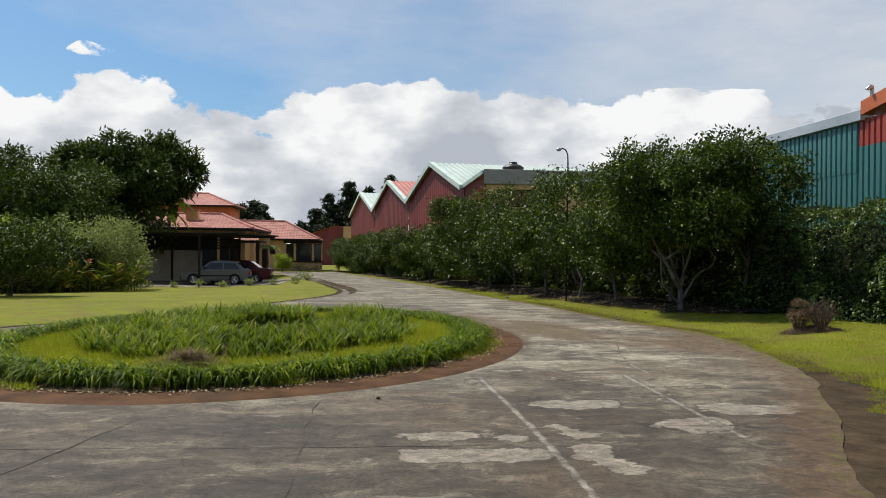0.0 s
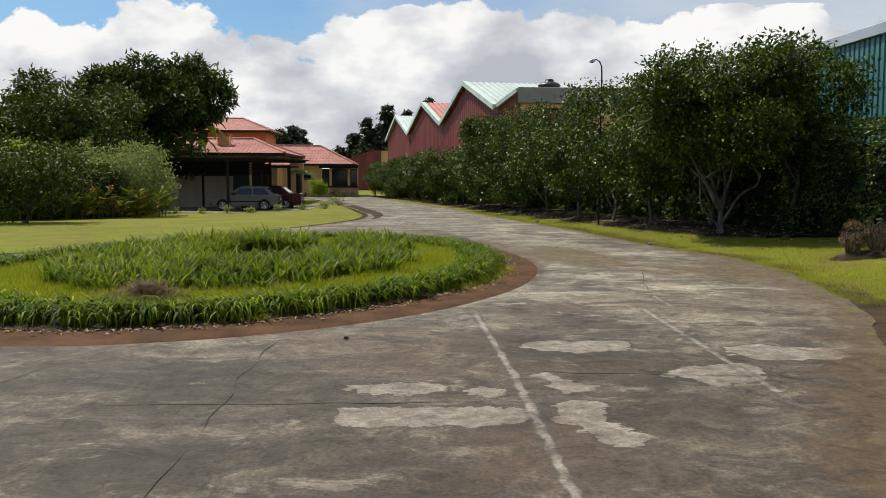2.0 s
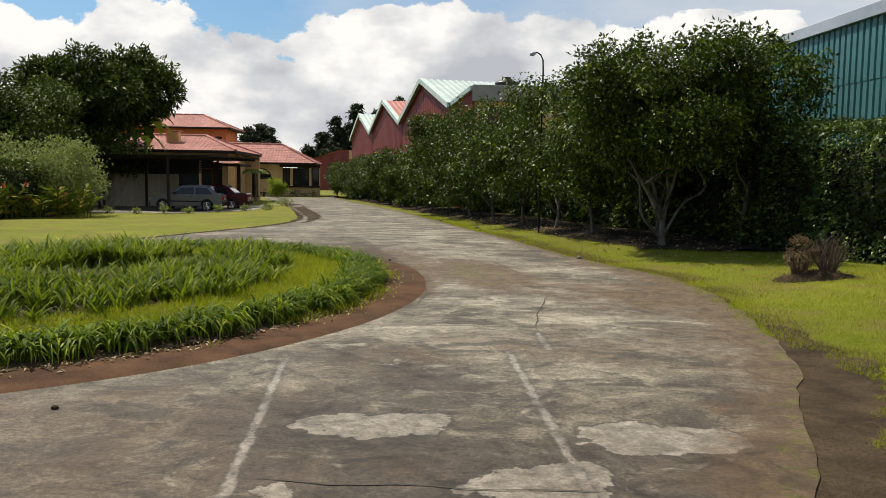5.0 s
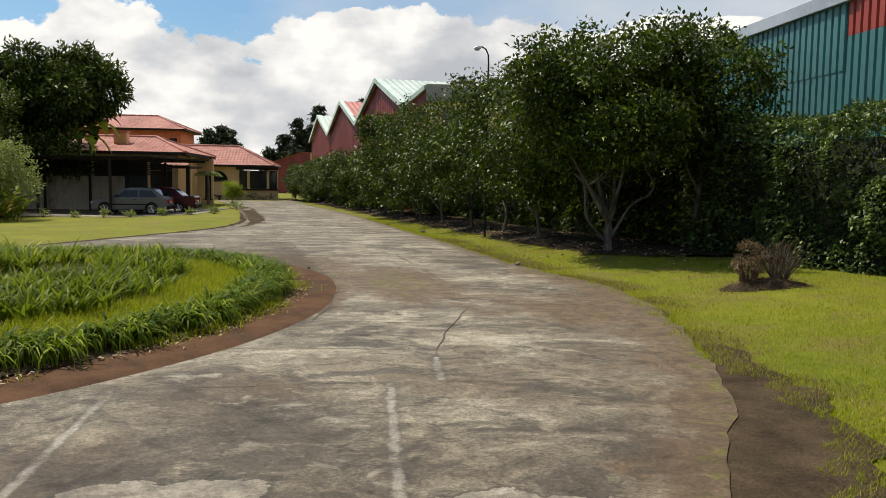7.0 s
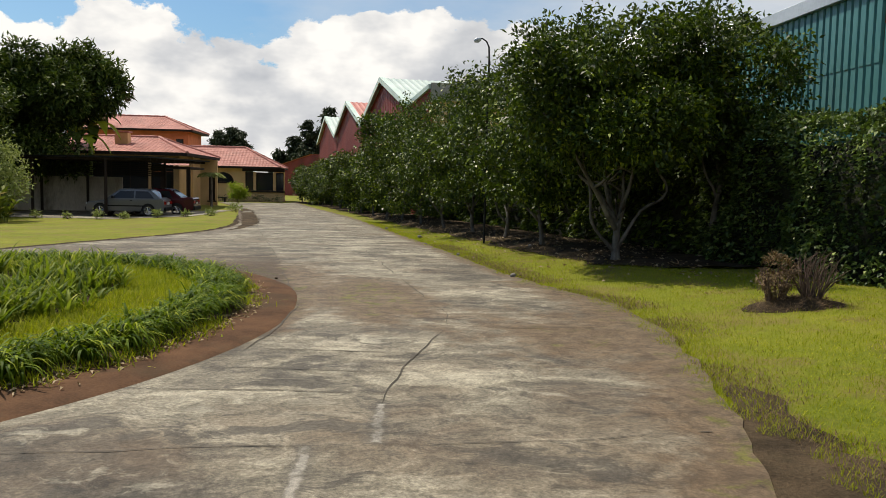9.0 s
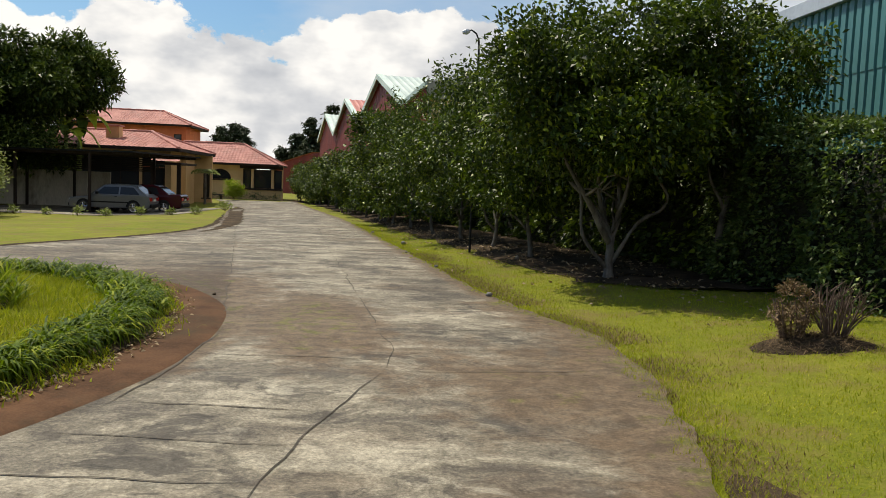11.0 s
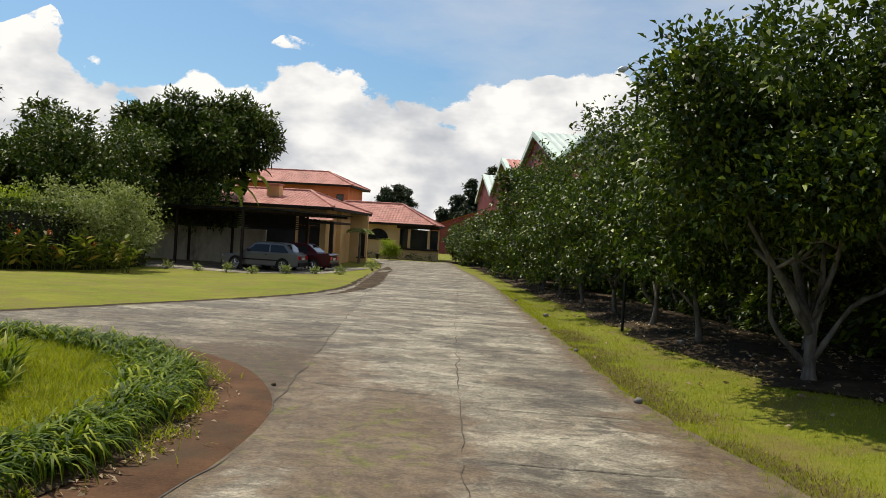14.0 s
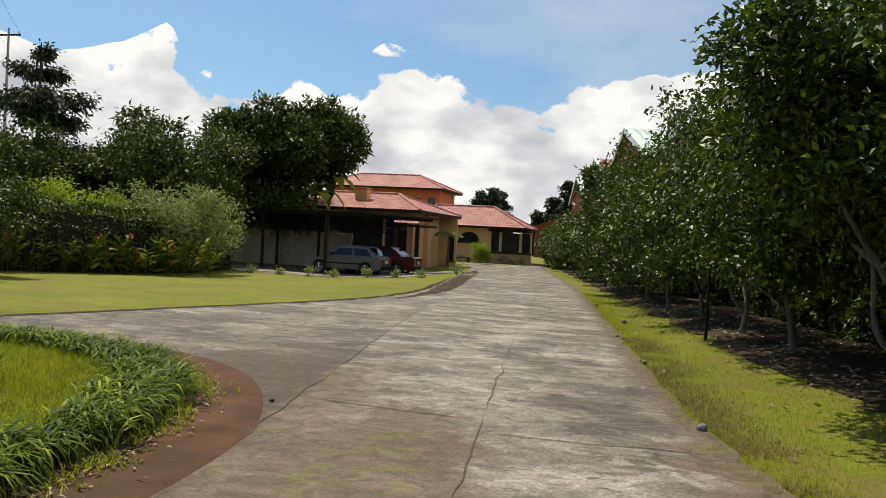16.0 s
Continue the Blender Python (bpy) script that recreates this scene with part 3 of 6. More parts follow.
def make_drive():
    ys = [-14 + 0.15 * i for i in range(587)]
    lx, rx = curve_through(LEFT_EDGE, ys), curve_through(RIGHT_EDGE, ys)
    n, verts = 90, []
    for y, a, b in zip(ys, lx, rx):
        a += 0.06 * noise.noise(Vector((0, y * 0.9, 3)))
        b += 0.10 * noise.noise(Vector((5, y * 0.8, 3))) + 0.05 * noise.noise(Vector((5, y * 3.1, 7)))
        for i in range(n + 1):
            x = a + (b - a) * i / n
            verts.append((x, y, gz(x, y) + 0.022))
    m = n + 1
    faces = [(j * m + i, j * m + i + 1, (j + 1) * m + i + 1, (j + 1) * m + i) for j in range(len(ys) - 1) for i in range(n)]
    ob = mesh_object("road", verts, faces, M["concrete"], smooth=True)
    mask = ob.data.attributes.new("edge_dirt", "FLOAT", "POINT")
    vals = []
    for (x, y, z), j in zip(verts, [j for j in range(len(ys)) for _ in range(m)]):
        r = (0.95 if y < 17 else 0.45) + 0.45 * max(0, 1 - abs(y - 13.5) / 3)
        stain = 1.15 * math.exp(-((x - 1.5) ** 2 + (y - 17.6) ** 2 * 0.5) / 2.6) + 1.1 * math.exp(-((x - 3.65) ** 2 * 1.8 + (y - 15.2) ** 2 * 0.28) / 1.1) + 0.85 * math.exp(-((x - 5.5) ** 2 * 0.7 + (y - 12.9) ** 2 * 0.35) / 1.2)
        u, v = x - BED[0], y - BED[1]
        c, d = math.cos(BED[4]), math.sin(BED[4])
        out = (math.hypot((u * c + v * d) / BED[2], (v * c - u * d) / BED[3]) - 1) * 4.2
        wash = (1.05 - (out - 0.5) / 1.5) * min(1, max(0, (x + 0.5) / 1.5)) * min(1, max(0, (y - 11.5) / 2.0)) if x < 2.9 else 0.0
        vals.append(max(wash, stain, 1.1 - (rx[j] - x) / r, 0.9 - (x - lx[j]) / 0.35))
    mask.data.foreach_set("value", vals)
    old = ob.data.attributes.new("old_slab", "FLOAT", "POINT")
    seam = np.interp([p[1] for p in verts], [12.0, 13.3, 14.5, 16.2, 18.5, 25, 31, 40], [2.55, 2.75, 2.78, 2.55, 2.2, 1.2, 0.2, -0.9])
    old.data.foreach_set("value", [float(x < q) * min(1, max(0, (y - 11.4) / 0.8)) * min(1, max(0.25, (26 - y) / 8)) for (x, y, z), q in zip(verts, seam)])
    return tagged(ob, "weathered grey concrete driveway with stains and joints", "driveway", kind="structure")


def ribbon(name, pts, width, mat, parent, lift, wobble=0.0, label=""):
    """A thin uneven strip laid along ground points."""
    fine = []
    for (x0, y0), (x1, y1) in zip(pts, pts[1:]):
        k = max(2, int(math.hypot(x1 - x0, y1 - y0) / 0.12))
        fine += [(x0 + (x1 - x0) * i / k, y0 + (y1 - y0) * i / k) for i in range(k)]
    fine.append(pts[-1])
    verts = []
    for i, (x, y) in enumerate(fine):
        a, b = fine[max(i - 1, 0)], fine[min(i + 1, len(fine) - 1)]
        d = Vector((b[0] - a[0], b[1] - a[1], 0)).normalized()
        s = Vector((-d.y, d.x, 0))
        off = wobble * noise.noise(Vector((x * 2.3, y * 2.3, 1)))
        w = width * (0.6 + 0.8 * abs(noise.noise(Vector((x * 5, y * 5, 2))))) * min(1.0, 0.15 + 4 * min(i, len(fine) - 1 - i) / len(fine))
        for k in (-1, 1):
            q = Vector((x, y, 0)) + s * (off + k * w / 2)
            verts.append((q.x, q.y, gz(q.x, q.y) + lift))
    faces = [(2 * i, 2 * i + 1, 2 * i + 3, 2 * i + 2) for i in range(len(fine) - 1)]
    return mesh_object(name, verts, faces, mat, parent, label)


def broken(name, pts, width, mat, parent, lift, wobble, piece, gap, seed):
    """A ribbon in uneven pieces, as a worn filling or a crack that comes and goes."""
    rnd = random.Random(seed)
    run = [Vector((x, y)) for x, y in pts]
    total = sum((b - a).length for a, b in zip(run, run[1:]))

    def at(d):
        for a, b in zip(run, run[1:]):
            n = (b - a).length
            if d <= n:
                q = a.lerp(b, d / n)
                return (q.x, q.y)
            d -= n
        return (run[-1].x, run[-1].y)

    d = 0.0
    while d < total - 0.05:
        n = piece * rnd.uniform(0.5, 1.6)
        e = min(d + n, total)
        k = max(2, int((e - d) / 0.3))
        ribbon(name, [at(d + (e - d) * i / k) for i in range(k + 1)], width * rnd.uniform(0.6, 1.25), mat, parent, lift, wobble)
        d = e + gap * rnd.uniform(0.2, 2.0)


def bed_xy(theta, s=1.0, grow=0.0):
    cx, cy, a, b, r = BED
    u, v = (a * s + grow) * math.cos(theta), (b * s + grow) * math.sin(theta)
    return cx + u * math.cos(r) - v * math.sin(r), cy + u * math.sin(r) + v * math.cos(r)


def bed_z(s):
    return 0.05 + 0.10 * max(0, 1 - s * s)


def make_bed():
    n = 160
    verts, faces = [], []
    for k, g in enumerate((-0.30, 0.0, 0.46, 0.53)):
        for i in range(n):
            wob = 0.05 * noise.noise(Vector((math.cos(i / n * 6.283) * 3, math.sin(i / n * 6.283) * 3, k)))
            x, y = bed_xy(2 * math.pi * i / n, 1, g + wob)
            verts.append((x, y, gz(x, y) + (0.045, 0.045, 0.040, 0.02)[k]))
    for k in range(3):
        faces += [(k * n + i, k * n + (i + 1) % n, (k + 1) * n + (i + 1) % n, (k + 1) * n + i) for i in range(n)]
    faces = [tuple(reversed(f)) for f in faces]
    tagged(mesh_object("kerb", verts, faces, M["clay"], smooth=True), "clay-stained concrete gutter round the planted bed", "kerb", kind="structure")
    rings, verts, faces = 14, [], []
    for k in range(rings + 1):
        s = 1.0 - 0.985 * k / rings
        for i in range(n):
            x, y = bed_xy(2 * math.pi * i / n, s)
            verts.append((x, y, gz(x, y) + bed_z(s) + 0.02 * noise.noise(Vector((x * 2, y * 2, 0)))))
    for k in range(rings):
        faces += [(k * n + i, k * n + (i + 1) % n, (k + 1) * n + (i + 1) % n, (k + 1) * n + i) for i in range(n)]
    soil = tagged(mesh_object("flower_bed", verts, faces, M["soil"], smooth=True), "oval bed of dark soil in the turning circle", "flower bed", kind="structure")
    # arching border grass
    roots, heads = [], []
    for row, s in enumerate((0.935, 0.90, 0.868)):
        count = int(28 / (0.25 if row < 2 else 0.28) * s)
        for i in range(count):
            t = 2 * math.pi * (i + RNG.uniform(-0.35, 0.35)) / count
            ss = s + RNG.normal(0, 0.010)
            x, y = bed_xy(t, ss)
            x2, y2 = bed_xy(t, ss + 0.05)
            k = int(RNG.integers(30, 42))
            roots.append(np.stack([x + RNG.normal(0, 0.045, k), y + RNG.normal(0, 0.045, k), np.full(k, gz(x, y) + bed_z(ss))], 1))
            base = math.atan2(y2 - y, x2 - x)
            heads.append(base + RNG.normal(0, 1.25 if row else 0.95, k))
    roots, heads = np.concatenate(roots), np.concatenate(heads)
    k = len(roots)
    B = blades(roots, heads, RNG.uniform(0.15, 0.75, k), RNG.uniform(0.30, 0.52, k), RNG.uniform(0.018, 0.032, k), 5, 2.15)
    tagged(blades_object("border_grass", B, M["blade_border"]), "arching dark green border grass round the bed", "ornamental grass", kind="stuff")
    # short lawn inside the border
    k = 62000
    t, s = RNG.uniform(0, 2 * math.pi, k), np.sqrt(RNG.uniform(0.40, 0.80, k))
    P = np.array([bed_xy(a, b) for a, b in zip(t, s)])
    roots = np.c_[P, [gz(x, y) + bed_z(b) - 0.005 for (x, y), b in zip(P, s)]]
    B = blades(roots, RNG.uniform(0, 6.28, k), RNG.uniform(0.1, 0.9, k), RNG.uniform(0.06, 0.15, k), RNG.uniform(0.006, 0.011, k), 2, 0.8)
    tagged(blades_object("bed_grass", B, M["blade_lawn"]), "short bright green grass inside the border", "grass", kind="stuff")
    verts, faces = [], []
    for k in range(7):
        s = 0.93 - 0.30 * k / 6
        for i in range(n):
            x, y = bed_xy(2 * math.pi * i / n, s + 0.012 * noise.noise(Vector((i * 0.4, k, 0))))
            verts.append((x, y, gz(x, y) + bed_z(s) + 0.016 + 0.02 * noise.noise(Vector((x * 2, y * 2, 0)))))
    for k in range(6):
        faces += [(k * n + i, k * n + (i + 1) % n, (k + 1) * n + (i + 1) % n, (k + 1) * n + i) for i in range(n)]
    tagged(mesh_object("bed_lawn", verts, faces, M["lawn"], smooth=True), "ring of short lawn inside the planted border", "lawn", kind="structure")
    # upright lilies in the middle, round an open patch of soil
    roots, heads, lens, leans = [], [], [], []
    for i in range(760):
        a = RNG.uniform(0, 2 * math.pi)
        s = RNG.uniform(0.22, 0.66)
        x, y = bed_xy(a, s)
        if noise.noise(Vector((x * 0.8, y * 0.8, 4))) < -0.30:
            continue
        k = int(RNG.integers(9, 16))
        big = RNG.uniform(0.32, 0.50) * (1.15 if y > 14.5 else 0.9)
        roots.append(np.stack([x + RNG.normal(0, 0.03, k), y + RNG.normal(0, 0.03, k), np.full(k, gz(x, y) + bed_z(s))], 1))
        heads.append(RNG.uniform(0, 6.28, k))
        lens.append(big * RNG.uniform(0.6, 1.1, k))
        leans.append(RNG.uniform(0.05, 0.6, k))
    roots, heads = np.concatenate(roots), np.concatenate(heads)
    B = blades(roots, heads, np.concatenate(leans), np.concatenate(lens), RNG.uniform(0.026, 0.046, len(roots)), 4, 1.0)
    tagged(blades_object("lily_clumps", B, M["blade_lily"]), "sword-leaved lily clumps in the middle of the bed", "lily plants", kind="stuff")
    # low weeds scattered over the open soil
    k = 9000
    t, s = RNG.uniform(0, 2 * math.pi, k), np.sqrt(RNG.uniform(0.0, 0.40, k))
    P = np.array([bed_xy(a, b) for a, b in zip(t, s)])
    keep = np.array([noise.noise(Vector((x * 1.7, y * 1.7, 9))) + 0.5 * noise.noise(Vector((x * 5, y * 5, 2))) > 0.0 for x, y in P])
    P, s = P[keep], s[keep]
    k = len(P)
    roots = np.c_[P, [gz(x, y) + bed_z(b) - 0.005 for (x, y), b in zip(P, s)]]
    B = blades(roots, RNG.uniform(0, 6.28, k), RNG.uniform(0.2, 1.1, k), RNG.uniform(0.05, 0.16, k), RNG.uniform(0.008, 0.018, k), 2, 0.8)
    tagged(blades_object("weeds", B, M["blade_lily"]), "low green weeds on the open soil of the bed", "weeds", kind="stuff")
    # yellowing weeds between the border and the gutter
    k = 9000
    t = RNG.uniform(0, 2 * math.pi, k)
    P = np.array([bed_xy(a, 0.985, b) for a, b in zip(t, np.abs(RNG.normal(0, 0.13, k)) - 0.05)])
    P = P[np.array([noise.noise(Vector((x * 0.9, y * 0.9, 6))) > 0.0 for x, y in P])]
    k = len(P)
    B = blades(np.c_[P, np.full(k, 0.045)], RNG.uniform(0, 6.28, k), RNG.uniform(0.2, 1.2, k), RNG.uniform(0.04, 0.11, k), RNG.uniform(0.007, 0.015, k), 2, 0.8)
    tagged(blades_object("edge_weeds", B, M["blade_lawn"]), "yellow-green weeds along the gutter of the bed", "weeds", kind="stuff")
    # dead leaves along the border's foot
    k = 1500
    t = RNG.uniform(0, 2 * math.pi, k)
    P = np.array([bed_xy(a, 1.0, b) for a, b in zip(t, np.abs(RNG.normal(0, 0.10, k)) - 0.02)])
    pts = np.c_[P, np.full(k, 0.056)]
    L = leaves(pts, np.c_[RNG.normal(0, 1, (k, 2)), np.full(k, 0.05)], 0.055, 0.022, 0.0, 0.1)
    tagged(quads_object("leaf_litter", L, M["litter"]), "pale dead leaves along the gutter", "leaf litter", kind="stuff")


def make_straw_pile():
    k = 1600
    r, a = np.abs(RNG.normal(0, 0.26, k)), RNG.uniform(0, 6.28, k)
    x, y = -2.0 + r * np.cos(a) * 1.25, 9.75 + r * np.sin(a)
    z = 0.09 + 0.20 * np.exp(-(r / 0.30) ** 2) * RNG.uniform(0.3, 1, k)
    B = blades(np.c_[x, y, z], RNG.uniform(0, 6.28, k), RNG.uniform(1.0, 1.7, k), RNG.uniform(0.12, 0.28, k), RNG.uniform(0.004, 0.008, k), 2, 0.3)
    tagged(blades_object("straw_pile", B, M["straw"]), "small heap of dry cut grass on the bed", "straw pile")
    bm = bmesh.new()
    add_box(bm, -0.12, 0.12, -0.08, 0.08, 0, 0.05, 0.02)
    ob = part("paving_stone", bm, M["stone"])
    ob.matrix_world = pose(-2.44, 8.78, 0.045, 0, 3, 12)
    tagged(ob, "flat grey stone lying at the bed's edge", "stone")
    v, f = tube([(0, 0, 0), (0, 0, 0.08), (0.02, 0, 0.17)], [0.10, 0.08, 0.075], 10)
    ob = mesh_object("tree_stump", v, f, M["darkbark"])
    ob.matrix_world = pose(-1.7, 14.6, 0.13)
    tagged(ob, "short black tree stump among the lilies", "tree stump")


make_ground()
road = make_drive()
make_bed()
make_straw_pile()
# open cracks and joints
for pts in ([(-0.5, 3.4), (-0.4, 5.6), (-0.43, 6.9), (-0.38, 8.0)], [(-3.0, 3.0), (-2.3, 5.4), (-1.9, 7.2)], [(3.62, 10.5), (3.78, 11.3), (3.86, 11.7), (4.2, 12.9), (4.30, 13.3), (4.38, 13.95), (4.27, 14.9), (4.07, 16.6), (3.86, 18.6), (3.3, 24), (2.3, 35), (-0.6, 55)],
            [(2.55, 12.0), (2.75, 13.3), (2.78, 14.5), (2.55, 16.2), (2.2, 18.5), (1.2, 25), (0.2, 31), (-0.9, 40), (-2.5, 52)], [(-3.5, 6.2), (0.3, 6.11), (1.42, 6.15)], [(1.45, 6.9), (2.4, 6.8), (3.35, 6.66)], [(2.13, 10.9), (3.6, 10.8)], [(2.6, 12.2), (3.84, 12.0)],
            [(1.45, 9.6), (3.2, 9.75), (4.2, 9.75), (5.5, 9.9)], [(2.4, 11.55), (3.3, 11.4), (3.8, 11.35)], [(2.75, 13.6), (4.3, 13.55)], [(4.3, 13.1), (5.3, 13.2), (6.2, 13.3)],
            [(4.3, 14.95), (5.9, 15.0)], [(4.07, 16.6), (5.8, 16.7)], [(2.4, 17.2), (4.0, 17.0)]):
    broken("crack", pts, 0.026 if pts[0] == (2.55, 12.0) else 0.015, M["crack"], road, 0.027, 0.055, 2.6, 0.12, len(pts))
# dirt and clay along the drive's edges
ribbon("edge_clay", [(edge_x(LEFT_EDGE, y) + 0.45, y) for y in np.arange(29.0, 58.0, 1.0)], 0.85, M["dirt"], road, 0.0252, 0.05)
ribbon("edge_soil", [(edge_x(LEFT_EDGE, y) - 0.04, y) for y in np.arange(6.0, 43.0, 0.8)], 0.26, M["soil"], road, 0.0262, 0.08)
# ---- trees and hedges ----
def limb_path(p, d, length, bend, n=6, lift=0.1):
    path, q, v = [Vector(p)], Vector(p), Vector(d).normalized()
    for _ in range(n):
        v = (v + Vector(RNG.normal(0, bend, 3)) + Vector((0, 0, lift))).normalized()
        q = q + v * (length / n)
        path.append(q.copy())
    return path


def make_tree(name, x, y, height, spread, label, category, leaf, bark, fork=1.2, stems=5, trunk_r=0.12, leaf_len=0.10, leaf_w=0.05, density=7.0, low=0.3, per=16, cluster=0.22, group="", lean=0.12, rz=1.0, fill=16, steep=1.0, twisted=()):
    """A tree: trunk and limbs as tapered tubes, crown of leaf sprigs round the limbs' ends."""
    global RNG
    shared, RNG = RNG, np.random.default_rng(int(abs(x) * 100 + abs(y) * 1000))
    tree = thing(name, x, y, gz(x, y), label, category, group=group)
    parts, tips = [], []
    base = limb_path((0, 0, -0.05), (RNG.normal(0, lean), RNG.normal(0, lean), 1), fork, 0.07, 5, 0.15)
    parts.append(tube(base, [trunk_r * (1.35 if i == 0 else 1.0 - 0.07 * i) for i in range(len(base))], 9))
    for i in range(stems):
        a = 2 * math.pi * (i + RNG.uniform(-0.3, 0.3)) / stems
        start = base[-1 - (i % 3)]
        path = limb_path(start, (math.cos(a) * 0.75 / steep, math.sin(a) * 0.75 / steep, 1.0), (height - fork) * RNG.uniform(0.55, 0.8), 0.21, 8, 0.06)
        r0 = trunk_r * RNG.uniform(0.45, 0.68)
        parts.append(tube(path, [r0 * (1 - 0.10 * k) for k in range(len(path))], 7))
        tips.append(path[-1])
        for k in (3, 5):
            b = RNG.uniform(0, 6.28)
            sub = limb_path(path[k], (math.cos(b), math.sin(b), 0.55), spread * RNG.uniform(0.4, 0.7), 0.16, 5, 0.03)
            parts.append(tube(sub, [r0 * 0.5 * (1 - 0.15 * j) for j in range(len(sub))], 6))
            tips.append(sub[-1])
    for run in twisted:
        line = [[c for c in curve_through([(k, p[a]) for k, p in enumerate(run)], np.linspace(0, len(run) - 1, 16))] for a in range(3)]
        parts.append(tube(list(zip(*line)), [trunk_r * (0.40 - 0.012 * k) * (1 + 0.18 * math.sin(k * 2.1)) for k in range(16)], 8))
    v, f = join(parts)
    mesh_object("trunk", v, f, bark, tree, smooth=True)
    blobs = []
    for t in tips:
        r = spread * RNG.uniform(0.22, 0.38)
        blobs.append((t.x, t.y, max(min(t.z, height - r * rz * 0.8), low * height + r * 0.7), r, r, r * rz * 0.85))
    for _ in range(fill):
        a, u = RNG.uniform(0, 6.28), RNG.uniform(0, 1)
        zz = low * height + (1 - low) * height * RNG.uniform(0.1, 0.95)
        w = spread * (0.98 - 0.42 * ((zz / height - 0.6) / 0.5) ** 2) * u ** 0.33
        r = spread * RNG.uniform(0.18, 0.36)
        blobs.append((math.cos(a) * w, math.sin(a) * w, max(min(zz, height - r * 0.8), low * height + r * 0.7), r, r, r * 0.8 * rz))
    pts, out = crown_points(blobs, density, cluster, per, 0.45)
    quads_object("crown", leaves(pts, out + np.array([0, 0, 0.25]), leaf_len, leaf_w), leaf, tree)
    RNG = shared
    return tree


def make_hedge(name, path, height, depth, label, leaf, per_m2=260, leaf_len=0.085, leaf_w=0.05, category="hedge", rough=0.35):
    """A leafy wall along a ground path: near-black core sheet for the shade inside, with a coat of leaves and an uneven
    outline.
    """
    hedge = thing(name, 0, 0, 0, label, category)
    cv, cf, P, O = [], [], [], []
    for (x0, y0, h0), (x1, y1, h1) in zip(path, path[1:]):
        L = math.hypot(x1 - x0, y1 - y0)
        d = np.array([x1 - x0, y1 - y0]) / L
        s = np.array([-d[1], d[0]])
        k = max(2, int(L / 0.5))
        o = len(cv)
        for i in range(k + 1):
            u = i / k
            cx, cy, h = x0 + (x1 - x0) * u, y0 + (y1 - y0) * u, h0 + (h1 - h0) * u
            z0 = gz(cx, cy)
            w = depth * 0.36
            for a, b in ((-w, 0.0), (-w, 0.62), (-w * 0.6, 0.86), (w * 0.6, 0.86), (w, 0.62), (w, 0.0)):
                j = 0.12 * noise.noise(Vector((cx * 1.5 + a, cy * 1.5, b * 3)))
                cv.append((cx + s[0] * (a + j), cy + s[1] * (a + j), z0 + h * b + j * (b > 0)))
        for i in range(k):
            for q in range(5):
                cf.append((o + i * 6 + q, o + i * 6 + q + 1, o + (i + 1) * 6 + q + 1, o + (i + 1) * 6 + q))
        n = int(L * (h0 + h1) / 2 * per_m2 * 2.1)
        u, v = RNG.uniform(0, 1, n), RNG.uniform(0, 1.0, n)
        side = np.where(RNG.uniform(0, 1, n) < 0.72, 1.0, -1.0)
        top = RNG.uniform(0, 1, n) < 0.26
        h = h0 + (h1 - h0) * u
        across = np.where(top, RNG.uniform(-0.5, 0.5, n), side * 0.5) * depth
        zz = np.where(top, 0.97, v) * h
        px, py = x0 + d[0] * L * u, y0 + d[1] * L * u
        bulge = np.array([noise.noise(Vector((a * 0.9, b * 0.9, c * 1.1))) + 0.5 * noise.noise(Vector((a * 3, b * 3, c * 3))) for a, b, c in zip(px, py, zz)])
        push = rough * bulge + np.abs(RNG.normal(0, 0.06, n))
        across = across + np.where(top, 0, side * push)
        zz = zz + np.where(top, push * 0.9, 0) + 0.0
        gzs = np.array([gz(a, b) for a, b in zip(px, py)])
        P.append(np.c_[px + s[0] * across, py + s[1] * across, np.maximum(zz, 0.03) + gzs])
        O.append(np.where(top[:, None], np.array([0, 0, 1.0]), np.c_[s[0] * side, s[1] * side, np.full(n, 0.15)]))
    # closed dark sheet: inner shade as colour, and no light shows through
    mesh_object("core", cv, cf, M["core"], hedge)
    quads_object("foliage", leaves(np.concatenate(P), np.concatenate(O), leaf_len, leaf_w, 0.35, 0.6), leaf, hedge)
    return hedge


